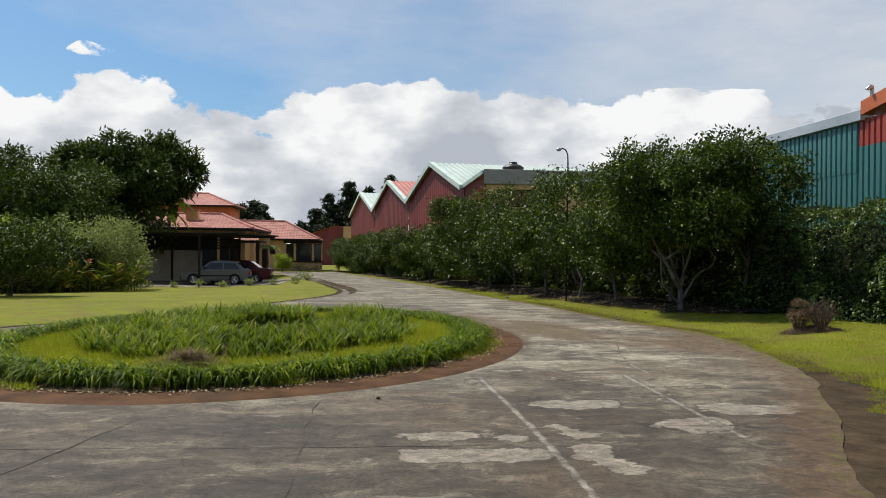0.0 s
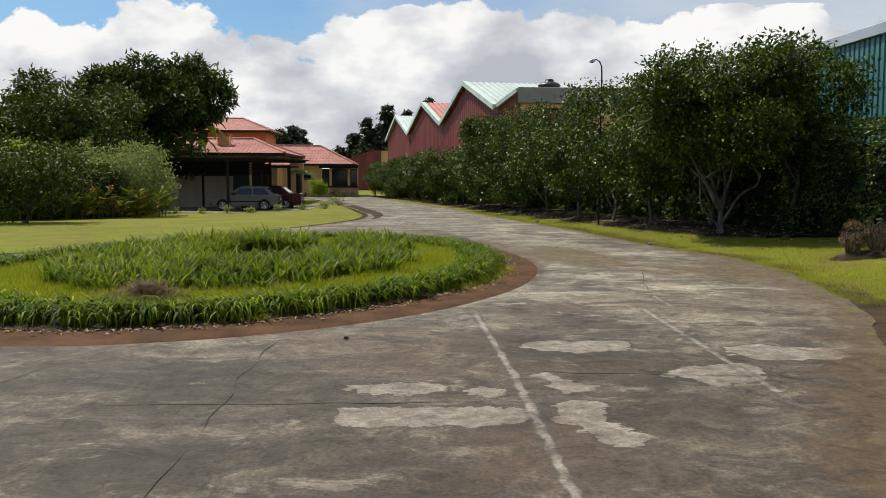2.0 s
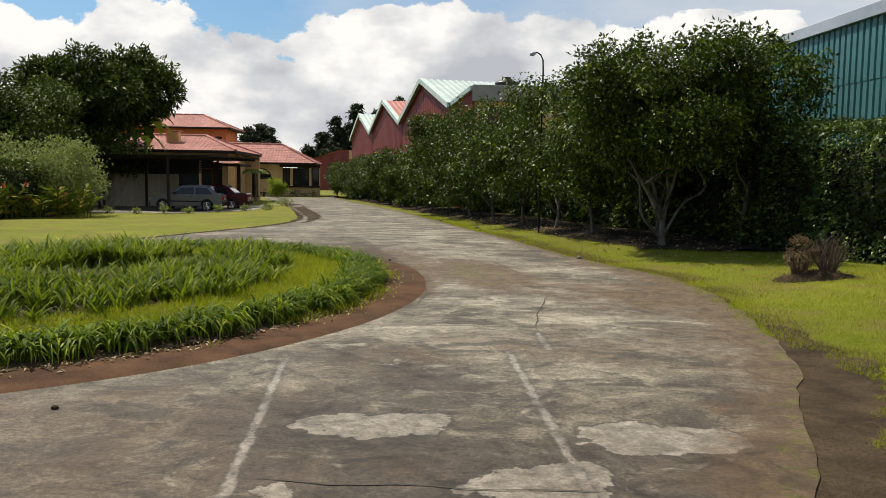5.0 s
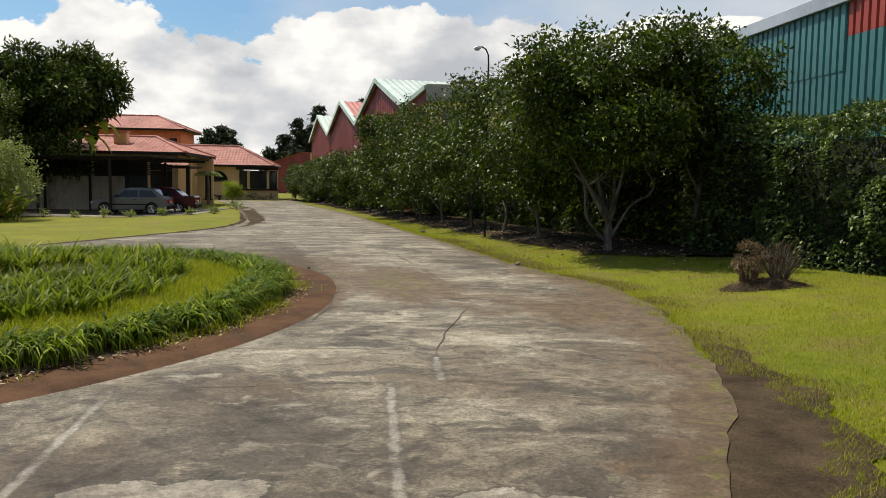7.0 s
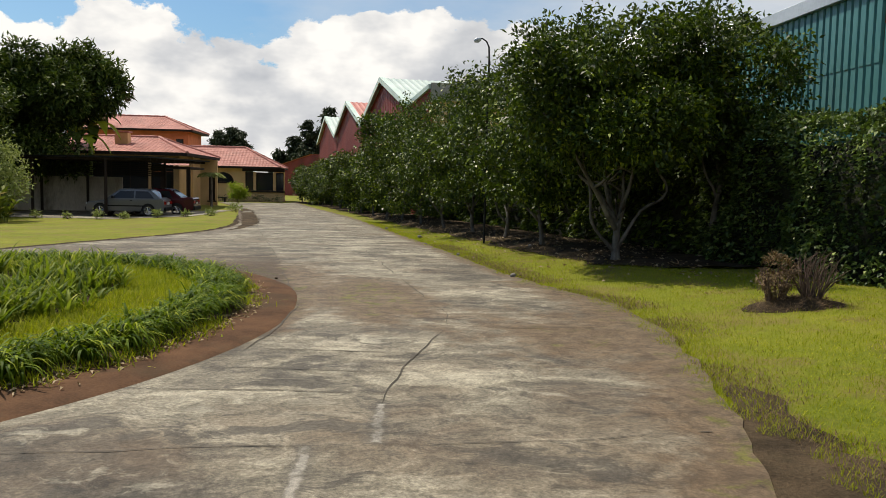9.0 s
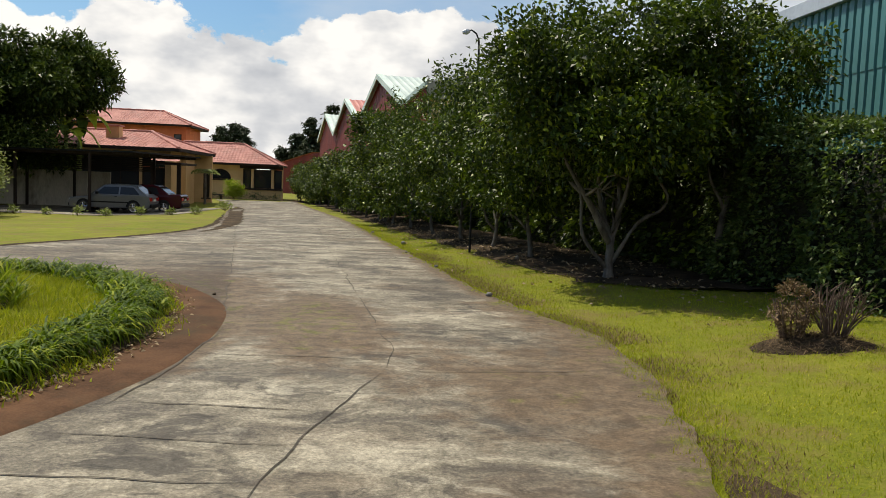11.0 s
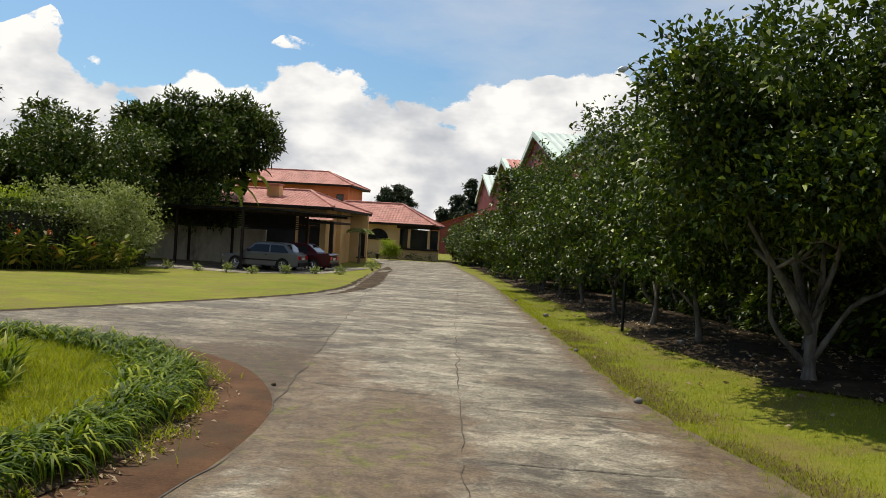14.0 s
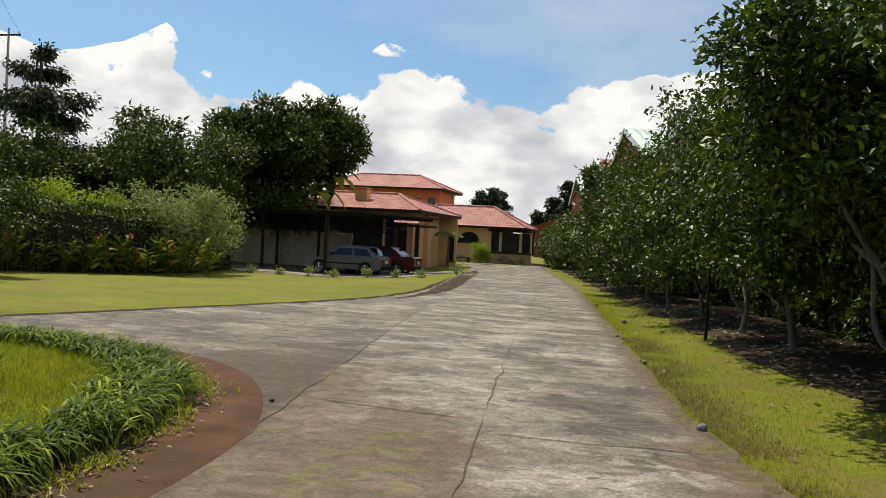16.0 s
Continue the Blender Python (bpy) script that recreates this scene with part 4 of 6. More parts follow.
def make_conifer(name, x, y, height, width, label, leaf=None, open_form=0.0):
    """A slender dark conifer: tapered trunk and tiers of drooping sprays."""
    tree = thing(name, x, y, gz(x, y), label, "conifer tree")
    v, f = tube([(0, 0, 0), (0.1, 0, height * 0.5), (0, 0.05, height)], [width * 0.07, width * 0.045, 0.03], 7)
    parts = [(v, f)]
    pts, out = [], []
    tiers = int(height * (1.0 if open_form else 1.5))
    for i in range(tiers):
        u = 0.12 + 0.88 * (i + RNG.uniform(-0.4, 0.4)) / tiers
        r = width * ((1 - u) ** 0.7 if not open_form else min(1, 2.6 * (1.02 - u)) ** 0.6) * RNG.uniform(0.55, 1.1) + 0.15
        for k in range(4 if open_form else 5):
            a = RNG.uniform(0, 6.28)
            rr = r * RNG.uniform(0.5, 1.05)
            tip = Vector((math.cos(a) * rr, math.sin(a) * rr, height * u - 0.18 * rr + 0.3 * open_form))
            mid = tip * 0.5 + Vector((0, 0, height * u * 0.5 - 0.1))
            parts.append(tube([(0, 0, height * u - 0.1), mid, tip], [0.05, 0.035, 0.015], 4))
            m = int((240 if open_form else 110) * max(rr, 0.4))
            t = (RNG.uniform(0, 1, m) ** (0.5 if open_form else 1.0))[:, None] * 0.95 + 0.08
            p = np.array([0, 0, height * u])[None] * (1 - t) + np.array(tip)[None] * t + RNG.normal(0, 1, (m, 3)) * np.array([0.16 + 0.07 * rr, 0.16 + 0.07 * rr, 0.14 + 0.05 * rr])
            pts.append(p)
            out.append(np.repeat(np.array([[math.cos(a), math.sin(a), 0.2]]), m, 0))
    v, f = join(parts)
    mesh_object("trunk", v, f, M["darkbark"], tree)
    quads_object("crown", leaves(np.concatenate(pts), np.concatenate(out), 0.30 if open_form else 0.5, 0.13 if open_form else 0.24, 0.5, 0.7), leaf or M["leaf_far"], tree)
    return tree


# row of dark citrus-like trees beside the drive
ROW = [(8.6, 21.8, 4.2, 1.5), (7.2, 22.2, 3.75, 1.4), (6.85, 24.8, 3.95, 1.45), (6.45, 27.5, 4.1, 1.5), (5.95, 30.3, 4.05, 1.5), (5.45, 33.6, 4.1, 1.55), (4.95, 37.2, 4.0, 1.55),
       (4.45, 41, 3.9, 1.5), (3.9, 45, 3.1, 1.4), (3.3, 49.5, 3.5, 1.5), (2.6, 54, 3.45, 1.5), (1.9, 58.5, 3.4, 1.5), (1.1, 63.5, 3.3, 1.6), (0.2, 69, 3.3, 1.6), (-0.6, 71.2, 3.2, 1.5), (-0.9, 74.2, 3.2, 1.4), (-1.9, 76.6, 3.0, 1.0)]
TWISTED = [[(0.02, 0, 0.22), (0.38, -0.05, 0.85), (0.70, -0.1, 1.05), (0.80, -0.1, 1.28), (0.62, -0.05, 1.6), (0.55, 0, 2.1)], [(-0.03, 0, 0.15), (-0.40, 0.1, 0.62), (-0.46, 0.1, 1.2), (-0.58, 0.15, 1.7), (-0.62, 0.2, 2.3)]]
make_tree("fruit_tree", 7.75, 18.95, 4.05, 1.85, "large dark-leaved fruit tree with a forked grey trunk", "tree", M["leaf_hedge"], M["bark"], 0.70, 7, 0.080, 0.098, 0.052, 66.0, 0.40, 26, 0.11, "trees beside the drive", 0.05, 1.0, 40, 1.9, TWISTED)
make_tree("fruit_tree", 9.7, 19.6, 4.5, 1.35, "tall fruit tree whose high crown touches the teal shed", "tree", M["leaf_hedge"], M["bark"], 1.9, 5, 0.07, 0.115, 0.062, 55.0, 0.52, 20, 0.11, "trees beside the drive", 0.05, 0.9, 22, 1.6)
for x, y, h, w in ROW:
    make_tree("fruit_tree", x, y, h, w, "dark-leaved fruit tree on the grass verge beside the drive", "tree", M["leaf_hedge"], M["bark"], RNG.uniform(0.7, 1.1), 4, 0.055, 0.108 if y < 35 else 0.15, 0.057 if y < 35 else 0.08, 54.0 if y < 40 else 32.0, 0.20 if y < 31 else 0.08, 20, 0.115, "trees beside the drive", 0.12, 1.0, 30, 1.3)
make_hedge("boundary_hedge", [(10.2, 19.8, 2.6), (9.4, 24, 2.7), (8.6, 29, 2.7), (7.6, 35, 2.6), (6.4, 42, 2.5), (4.6, 51, 2.5), (2.9, 60, 2.5), (0.9, 73, 2.5), (0.0, 78.5, 2.4)], 2.5, 1.0, "dense dark boundary hedge behind the fruit trees", M["leaf_hedge"], 170, 0.16, 0.09)
make_hedge("creeper_hedge", [(13.6, 4.0, 2.3), (12.3, 9.0, 2.4), (11.4, 14.0, 2.45), (10.6, 17.0, 2.3), (10.2, 20.2, 2.4)], 2.4, 1.3, "tall clipped hedge overgrown with small-leaved creeper", M["leaf_ivy"], 720, 0.082, 0.052)

# far trees
for x, y, h, w in ((4.2, 118, 13.2, 3.6), (1.2, 122, 11.5, 4.2), (-1.6, 120, 12.2, 4.4), (-4.4, 121, 10.5, 4.2), (-6.6, 124, 8.4, 3.8), (-8.8, 124, 6.6, 3.2), (8.6, 104, 12.6, 2.6), (12.5, 102, 12.0, 1.8), (16.5, 98, 12.4, 1.8), (19.5, 98, 11.6, 1.6)):
    make_conifer("cypress_tree", x, y, h, w, "tall dark cypress far behind the sheds")
for x, y, h, w in ((-19.2, 135, 9.8, 4.0), (-17.4, 136, 10.4, 4.2), (-15.8, 135, 9.6, 3.8)):
    make_conifer("pine_tree", x, y, h, w, "dark pine far behind the house")
make_tree("far_tree", 27, 82, 11.5, 4.5, "dark round tree behind the sheds", "tree", M["leaf_far"], M["darkbark"], 5, 5, 0.3, 0.4, 0.25, 0.5, 0.55)
make_tree("far_tree", 37, 80, 11.3, 5.5, "flat-topped dark tree behind the sheds", "tree", M["leaf_far"], M["darkbark"], 6, 6, 0.3, 0.4, 0.25, 0.5, 0.7)

# left side: garden trees, shrubs, creeper fence
make_tree("mango_tree", -14.9, 54.8, 9.4, 4.0, "large round-crowned dark green mango tree", "tree", M["leaf_tree"], M["darkbark"], 3.6, 7, 0.28, 0.36, 0.13, 14.0, 0.56, 28, 0.20)
make_tree("garden_tree", -19.0, 48.0, 7.5, 3.7, "tall leafy garden tree behind the fence", "tree", M["leaf_tree"], M["darkbark"], 2.4, 6, 0.25, 0.30, 0.13, 9.0, 0.30, 28, 0.20)
make_tree("garden_tree", -24.0, 46.0, 6.2, 3.2, "leafy garden tree behind the fence", "tree", M["leaf_tree"], M["darkbark"], 2.0, 6, 0.22, 0.24, 0.11, 8.0, 0.25, 28, 0.28)
make_tree("garden_tree", -15.5, 44.0, 6.2, 3.0, "shaded garden tree beside the mango tree", "tree", M["leaf_tree"], M["darkbark"], 1.8, 5, 0.2, 0.24, 0.11, 8.0, 0.15, 28, 0.28)
make_conifer("araucaria_tree", -27.0, 48.5, 11.4, 3.5, "tall dark conifer with open drooping tiers", M["leaf_far"], 1.0)
make_tree("grey_shrub", -11.6, 38.6, 3.2, 1.8, "large grey-green flowering shrub", "shrub", M["leaf_grey"], M["darkbark"], 0.5, 6, 0.06, 0.15, 0.075, 24.0, 0.1, 22, 0.18)
make_tree("garden_tree", -17.2, 52.5, 8.2, 3.6, "leafy garden tree between its neighbours", "tree", M["leaf_tree"], M["darkbark"], 2.2, 6, 0.25, 0.24, 0.11, 8.0, 0.25, 28, 0.28)
make_tree("lime_shrub", -14.6, 36.2, 3.3, 1.6, "bright lime-green shrub above the fence", "shrub", M["leaf_lime"], M["darkbark"], 0.5, 5, 0.06, 0.16, 0.085, 24.0, 0.2, 20, 0.17)
make_tree("grey_shrub", -12.0, 36.4, 3.2, 1.8, "grey-green shrub growing over the fence", "shrub", M["leaf_grey"], M["darkbark"], 0.5, 5, 0.06, 0.15, 0.075, 24.0, 0.2, 20, 0.17)
make_tree("lime_shrub", -15.2, 34.0, 2.9, 1.4, "bright lime-green shrub above the fence", "shrub", M["leaf_lime"], M["darkbark"], 0.5, 5, 0.06, 0.16, 0.085, 24.0, 0.2, 20, 0.17)
make_tree("round_shrub", -11.1, 27.2, 2.9, 1.7, "rounded leafy green shrub at the lawn's edge", "shrub", M["leaf_tree"], M["darkbark"], 0.4, 6, 0.06, 0.13, 0.075, 26.0, 0.05, 22, 0.17)
make_hedge("creeper_fence", [(-24, 25, 2.2), (-17, 27.5, 2.2), (-12.6, 31, 2.2), (-11.6, 37, 2.1), (-12.4, 43, 2.0)], 2.2, 0.8, "garden fence overgrown with dark creeper", M["leaf_tree"], 200, 0.13, 0.08)
# ---- buildings ----
def tile_face(a, b, c, d, lift=0.035):
    """Barrel-tiled roof slope: eave from a to b, top from d to c. Returns verts and faces of the wavy tile courses."""
    a, b, c, d = (Vector(p) for p in (a, b, c, d))
    u = (b - a).normalized()
    w = b - a
    nrm = w.cross(d - a).normalized()
    if nrm.z < 0:
        nrm = -nrm
    v = nrm.cross(u)
    if (d - a).dot(v) < 0:
        v = -v
    L, H = w.length, (d - a).dot(v)
    ul, ur = (d - a).dot(u), (c - a).dot(u)
    verts, faces, step, course = [], [], 0.07, 0.36
    n = max(2, int(L / step))

    def top(x):
        t = 1.0
        if ul > 1e-4:
            t = min(t, x / ul)
        if ur < L - 1e-4:
            t = min(t, (L - x) / (L - ur))
        return max(t, 0.0) * H

    cols = []
    for i in range(n + 1):
        x = L * i / n
        h, col, y = top(x), [], 0.0
        wave = lift * abs(math.sin(math.pi * x / 0.28))
        while y < h - 1e-3:
            y2 = min(y + course, h)
            for yy, e in ((y, 0.014), (y2, 0.0)):
                col.append(a + u * x + v * yy + nrm * (wave + e))
            y = y2
        cols.append(col)
    ids = []
    for col in cols:
        ids.append(list(range(len(verts), len(verts) + len(col))))
        verts += col
    for p, q in zip(ids, ids[1:]):
        m = min(len(p), len(q))
        for k in range(m - 1):
            faces.append((p[k], q[k], q[k + 1], p[k + 1]))
        if len(p) > m:
            for k in range(m - 1, len(p) - 1):
                if m:
                    faces.append((p[k], q[m - 1], p[k + 1]))
        elif len(q) > m:
            for k in range(m - 1, len(q) - 1):
                if m:
                    faces.append((p[m - 1], q[k], q[k + 1]))
    return verts, faces


def hip_roof(parent, x0, x1, y0, y1, ze, zr, ridge, mat, fascia):
    """Hipped roof over a rectangle; ridge: (xa, xb) along x at the middle depth."""
    ym = (y0 + y1) / 2
    xa, xb = ridge
    A, B, C, D = (x0, y0, ze), (x1, y0, ze), (x1, y1, ze), (x0, y1, ze)
    R, S = (xa, ym, zr), (xb, ym, zr)
    for q in ((A, B, S, R), (B, C, S, S), (C, D, R, S), (D, A, R, R)):
        v, f = tile_face(*q)
        mesh_object("roof", v, f, mat, parent, "ribbed red clay tiles")
    caps = []
    for p, q in ((A, R), (B, S), (C, S), (D, R), (R, S)):
        p, q = Vector(p) + Vector((0, 0, 0.05)), Vector(q) + Vector((0, 0, 0.05))
        k = max(2, int((q - p).length / 0.4))
        caps.append(tube([p + (q - p) * i / k for i in range(k + 1)], [0.085 + 0.02 * (i % 2) for i in range(k + 1)], 8))
    v, f = join(caps)
    mesh_object("ridge_tiles", v, f, mat, parent)
    bm = bmesh.new()
    t = 0.16
    for a, b, c, d in ((x0, x1, y0, y0 + 0.05), (x0, x1, y1 - 0.05, y1), (x0, x0 + 0.05, y0 + 0.051, y1 - 0.051), (x1 - 0.05, x1, y0 + 0.051, y1 - 0.051)):
        add_box(bm, a, b, c, d, ze - t, ze + 0.005)
    part("fascia", bm, fascia, parent)
    box("soffit", x0 + 0.06, x1 - 0.06, y0 + 0.06, y1 - 0.06, ze - 0.10, ze - 0.06, fascia, parent, bevel=0)


def wall_x(parent, x0, x1, y, z0, z1, openings, mat, thick=0.2, name="wall"):
    """Wall along x with its face at y, pierced by openings (xa, xb, za, zb)."""
    xs = sorted({x0, x1, *[o[0] for o in openings], *[o[1] for o in openings]})
    zs = sorted({z0, z1, *[o[2] for o in openings], *[o[3] for o in openings]})
    bm = bmesh.new()
    for xa, xb in zip(xs, xs[1:]):
        for za, zb in zip(zs, zs[1:]):
            mx, mz = (xa + xb) / 2, (za + zb) / 2
            if any(o[0] < mx < o[1] and o[2] < mz < o[3] for o in openings):
                continue
            add_box(bm, xa, xb, y, y + thick, za, zb)
    bmesh.ops.remove_doubles(bm, verts=bm.verts[:], dist=1e-4)
    return part(name, bm, mat, parent)


def window(parent, xa, xb, y, za, zb, bars=1, frame_mat=None):
    """Recessed window in a wall along x: frame, panes, mullions, sill."""
    fm = frame_mat or M["darkwood"]
    bm = bmesh.new()
    t = 0.07
    for a, b, c, d in ((xa, xb, za, za + t), (xa, xb, zb - t, zb), (xa, xa + t, za + t, zb - t), (xb - t, xb, za + t, zb - t)):
        add_box(bm, a, b, y + 0.06, y + 0.13, c, d)
    for i in range(1, bars + 1):
        x = xa + (xb - xa) * i / (bars + 1)
        add_box(bm, x - 0.03, x + 0.03, y + 0.07, y + 0.12, za + t, zb - t)
    w = part("window", bm, fm, parent)
    n = bars + 1
    for i in range(n):
        a, b = xa + (xb - xa) * i / n, xa + (xb - xa) * (i + 1) / n
        box("pane", a + 0.035, b - 0.035, y + 0.09, y + 0.10, za + t, zb - t, M["glass"], w, bevel=0)
    box("sill", xa - 0.1, xb + 0.1, y - 0.09, y + 0.02, za - 0.09, za - 0.003, fm, w)
    return w


def arch_window(parent, xc, y, z0, w, h):
    """Half-round window with spokes, proud frame and sill, set on a dark recess."""
    n = 14
    arc = [(xc + w / 2 * math.cos(math.pi * i / n), z0 + h * math.sin(math.pi * i / n)) for i in range(n + 1)]
    v, f = [], []
    for (x, z) in arc:
        for yy in (y - 0.012, y - 0.004):
            v.append((x, yy, z))
    f.append(tuple(2 * i for i in range(n + 1)))
    f += [(2 * i, 2 * i + 1, 2 * i + 3, 2 * i + 2) for i in range(n)]
    pane = mesh_object("arch_window", v, f, M["glass"], parent)
    tv, tf = tube([(x, y - 0.03, z) for x, z in arc], [0.05] * (n + 1), 6)
    spokes = [tube([(xc, y - 0.03, z0), (xc + w / 2 * math.cos(a), y - 0.03, z0 + h * math.sin(a))], [0.022, 0.022], 5) for a in (0.8, 1.57, 2.34)]
    v, f = join([(tv, tf)] + spokes)
    mesh_object("frame", v, f, M["darkwood"], pane)
    box("sill", xc - w / 2 - 0.2, xc + w / 2 + 0.2, y - 0.12, y - 0.002, z0 - 0.12, z0 - 0.01, M["darkwood"], pane)


def make_house():
    g = -0.55
    house = thing("house", 0, 0, 0, "ochre and orange plastered house with red clay tile roofs", "house")
    # single-storey wing with the bay of three windows
    wy = 78.0
    bay = (-6.95, -3.65, 0.42, 2.12)
    wall_x(house, -11.6, -3.55, wy, g, 2.42, [bay], M["ochre"])
    box("wall", -4.4, -4.2, wy + 0.2, wy + 5.6, g, 2.42, M["ochre"], house, bevel=0)
    for xa, xb, bars in ((-6.95, -6.25, 0), (-6.02, -4.55, 0), (-4.32, -3.65, 0)):
        window(house, xa, xb, wy + 0.02, 0.42, 2.02, bars)
    for xa in (-6.25, -4.55):
        box("column", xa + 0.002, xa + 0.228, wy - 0.04, wy + 0.16, 0.44, 2.04, M["ochre"], house, "pale column between windows")
    box("lintel", -7.2, -3.55, wy - 0.10, wy - 0.003, 2.08, 2.40, M["darkwood"], house)
    box("sill", -7.1, -3.55, wy - 0.16, wy - 0.003, 0.28, 0.40, M["darkwood"], house)
    arch_window(house, -8.85, wy, 1.12, 1.75, 0.80)
    hip_roof(house, -13.5, -3.85, wy - 0.65, wy + 6.2, 2.47, 4.2, (-12.5, -7.3), M["tile"], M["darkwood"])
    # two-storey tower
    ty = 84.0
    wall_x(house, -24, -13.1, ty, g, 5.75, [(-14.2, -13.5, 3.6, 5.0), (-16.2, -15.0, 3.9, 4.9)], M["orange"])
    box("wall", -13.3, -13.1, ty + 0.2, ty + 6.2, g, 5.75, M["orange"], house, bevel=0)
    window(house, -14.2, -13.5, ty, 3.6, 5.0, 0)
    window(house, -16.2, -15.0, ty, 3.9, 4.9, 1)
    hip_roof(house, -25, -12.5, ty - 0.8, ty + 7.2, 5.82, 7.22, (-22, -15.9), M["tile"], M["darkwood"])
    # low front block, stepped back towards the wing
    fy = 57.0
    wall_x(house, -19, -7.9, fy, g, 2.75, [(-18.6, -9.75, -0.3, 2.35), (-9.6, -8.25, -0.53, 2.35)], M["ochre"])
    # wide near-black glazing added in place of the deep shade behind the carport
    window(house, -18.6, -9.75, fy, -0.3, 2.35, 7)
    box("wall", -8.1, -7.9, fy + 0.202, 63.4, g, 2.75, M["ochre"], house, bevel=0)
    for xa in (-9.59, -8.92):
        d = box("door", xa, xa + 0.65, fy + 0.08, fy + 0.13, -0.53, 1.75, M["darkwood"], house, "dark wooden front door leaf")
        box("door_panel", xa + 0.12, xa + 0.53, fy + 0.06, fy + 0.078, 0.45, 1.6, M["glass"], d)
        box("knob", xa + 0.56, xa + 0.62, fy + 0.03, fy + 0.078, 0.40, 0.46, M["chrome"], d)
    box("transom", -9.6, -8.25, fy + 0.08, fy + 0.13, 1.76, 2.35, M["glass"], house)
    box("pillar", -7.95, -7.6, 59.6, 59.95, g, 2.75, M["ochre"], house)
    wall_x(house, -8.6, -7.15, 65.6, g, 2.75, [(-7.75, -7.3, -0.2, 1.75)], M["ochre"])
    window(house, -7.75, -7.3, 65.6, -0.2, 1.75, 0)
    hip_roof(house, -20, -7.2, fy - 1.0, fy + 10.0, 2.87, 4.0, (-16, -10.2), M["tile"], M["darkwood"])
    # entrance canopy with tiles
    v, f = tile_face((-8.1, 52.8, 2.05), (-6.4, 52.8, 2.05), (-6.7, 53.9, 2.34), (-7.8, 53.9, 2.34))
    mesh_object("canopy", v, f, M["tile"], house, "small tiled entrance canopy")
    for x in (-7.95, -6.55):
        box("post", x - 0.1, x + 0.1, 53.1, 53.3, g, 2.03, M["darkwood"], house)
    box("canopy_beam", -8.1, -6.4, 53.0, 57.0, 1.90, 2.02, M["darkwood"], house)
    ch = box("chimney", -12.2, -11.4, 58.6, 59.3, 3.0, 4.15, M["ochre"], house, "plastered chimney stack", 0.02)
    box("chimney_cap", -12.28, -11.32, 58.52, 59.38, 4.152, 4.24, M["tile"], ch)
    return house


def make_carport():
    g = -0.55
    port = thing("carport", 0, 0, 0, "open black timber carport with a slatted back screen", "carport")
    outline = [(-6.5, 44.3), (-13.6, 47.5), (-14.3, 51.8), (-5.1, 51.8)]
    v = [(x, y, z) for z in (2.28, 2.35) for x, y in outline]
    n = len(outline)
    mesh_object("roof", v, [tuple(range(n)), tuple(reversed(range(n, 2 * n)))] + [(i, n + i, n + (i + 1) % n, (i + 1) % n) for i in range(n)], M["blacksteel"], port)
    for i in range(11):
        y = 44.8 + i * 0.66
        left = -6.5 - 2.22 * (y - 44.3) if y < 47.5 else -13.6 - 0.16 * (y - 47.5)
        box("rafter", left + 0.15, -6.6 + 0.187 * (y - 44.3), y - 0.04, y + 0.04, 2.17, 2.277, M["darkwood"], port)
    for x, y in ((-8.75, 45.5), (-12.9, 47.6), (-7.45, 51.5), (-11.5, 51.4), (-13.9, 51.4)):
        box("post", x - 0.06, x + 0.06, y - 0.06, y + 0.06, g, 2.17, M["darkwood"], port)
    for i in range(7):
        z = 1.45 + i * 0.10
        box("slat", -13.8, -7.52, 51.58, 51.62, z, z + 0.06, M["darkwood"], port)


def make_fence_wall():
    w = thing("boundary_wall", 0, 0, 0, "stained pale concrete panel wall behind the carport", "wall", kind="structure")
    for i in range(8):
        x = -19.8 + i * 1.25
        box("panel", x, x + 1.235, 51.9, 52.0, -0.55, 1.35, M["greywall"], w)


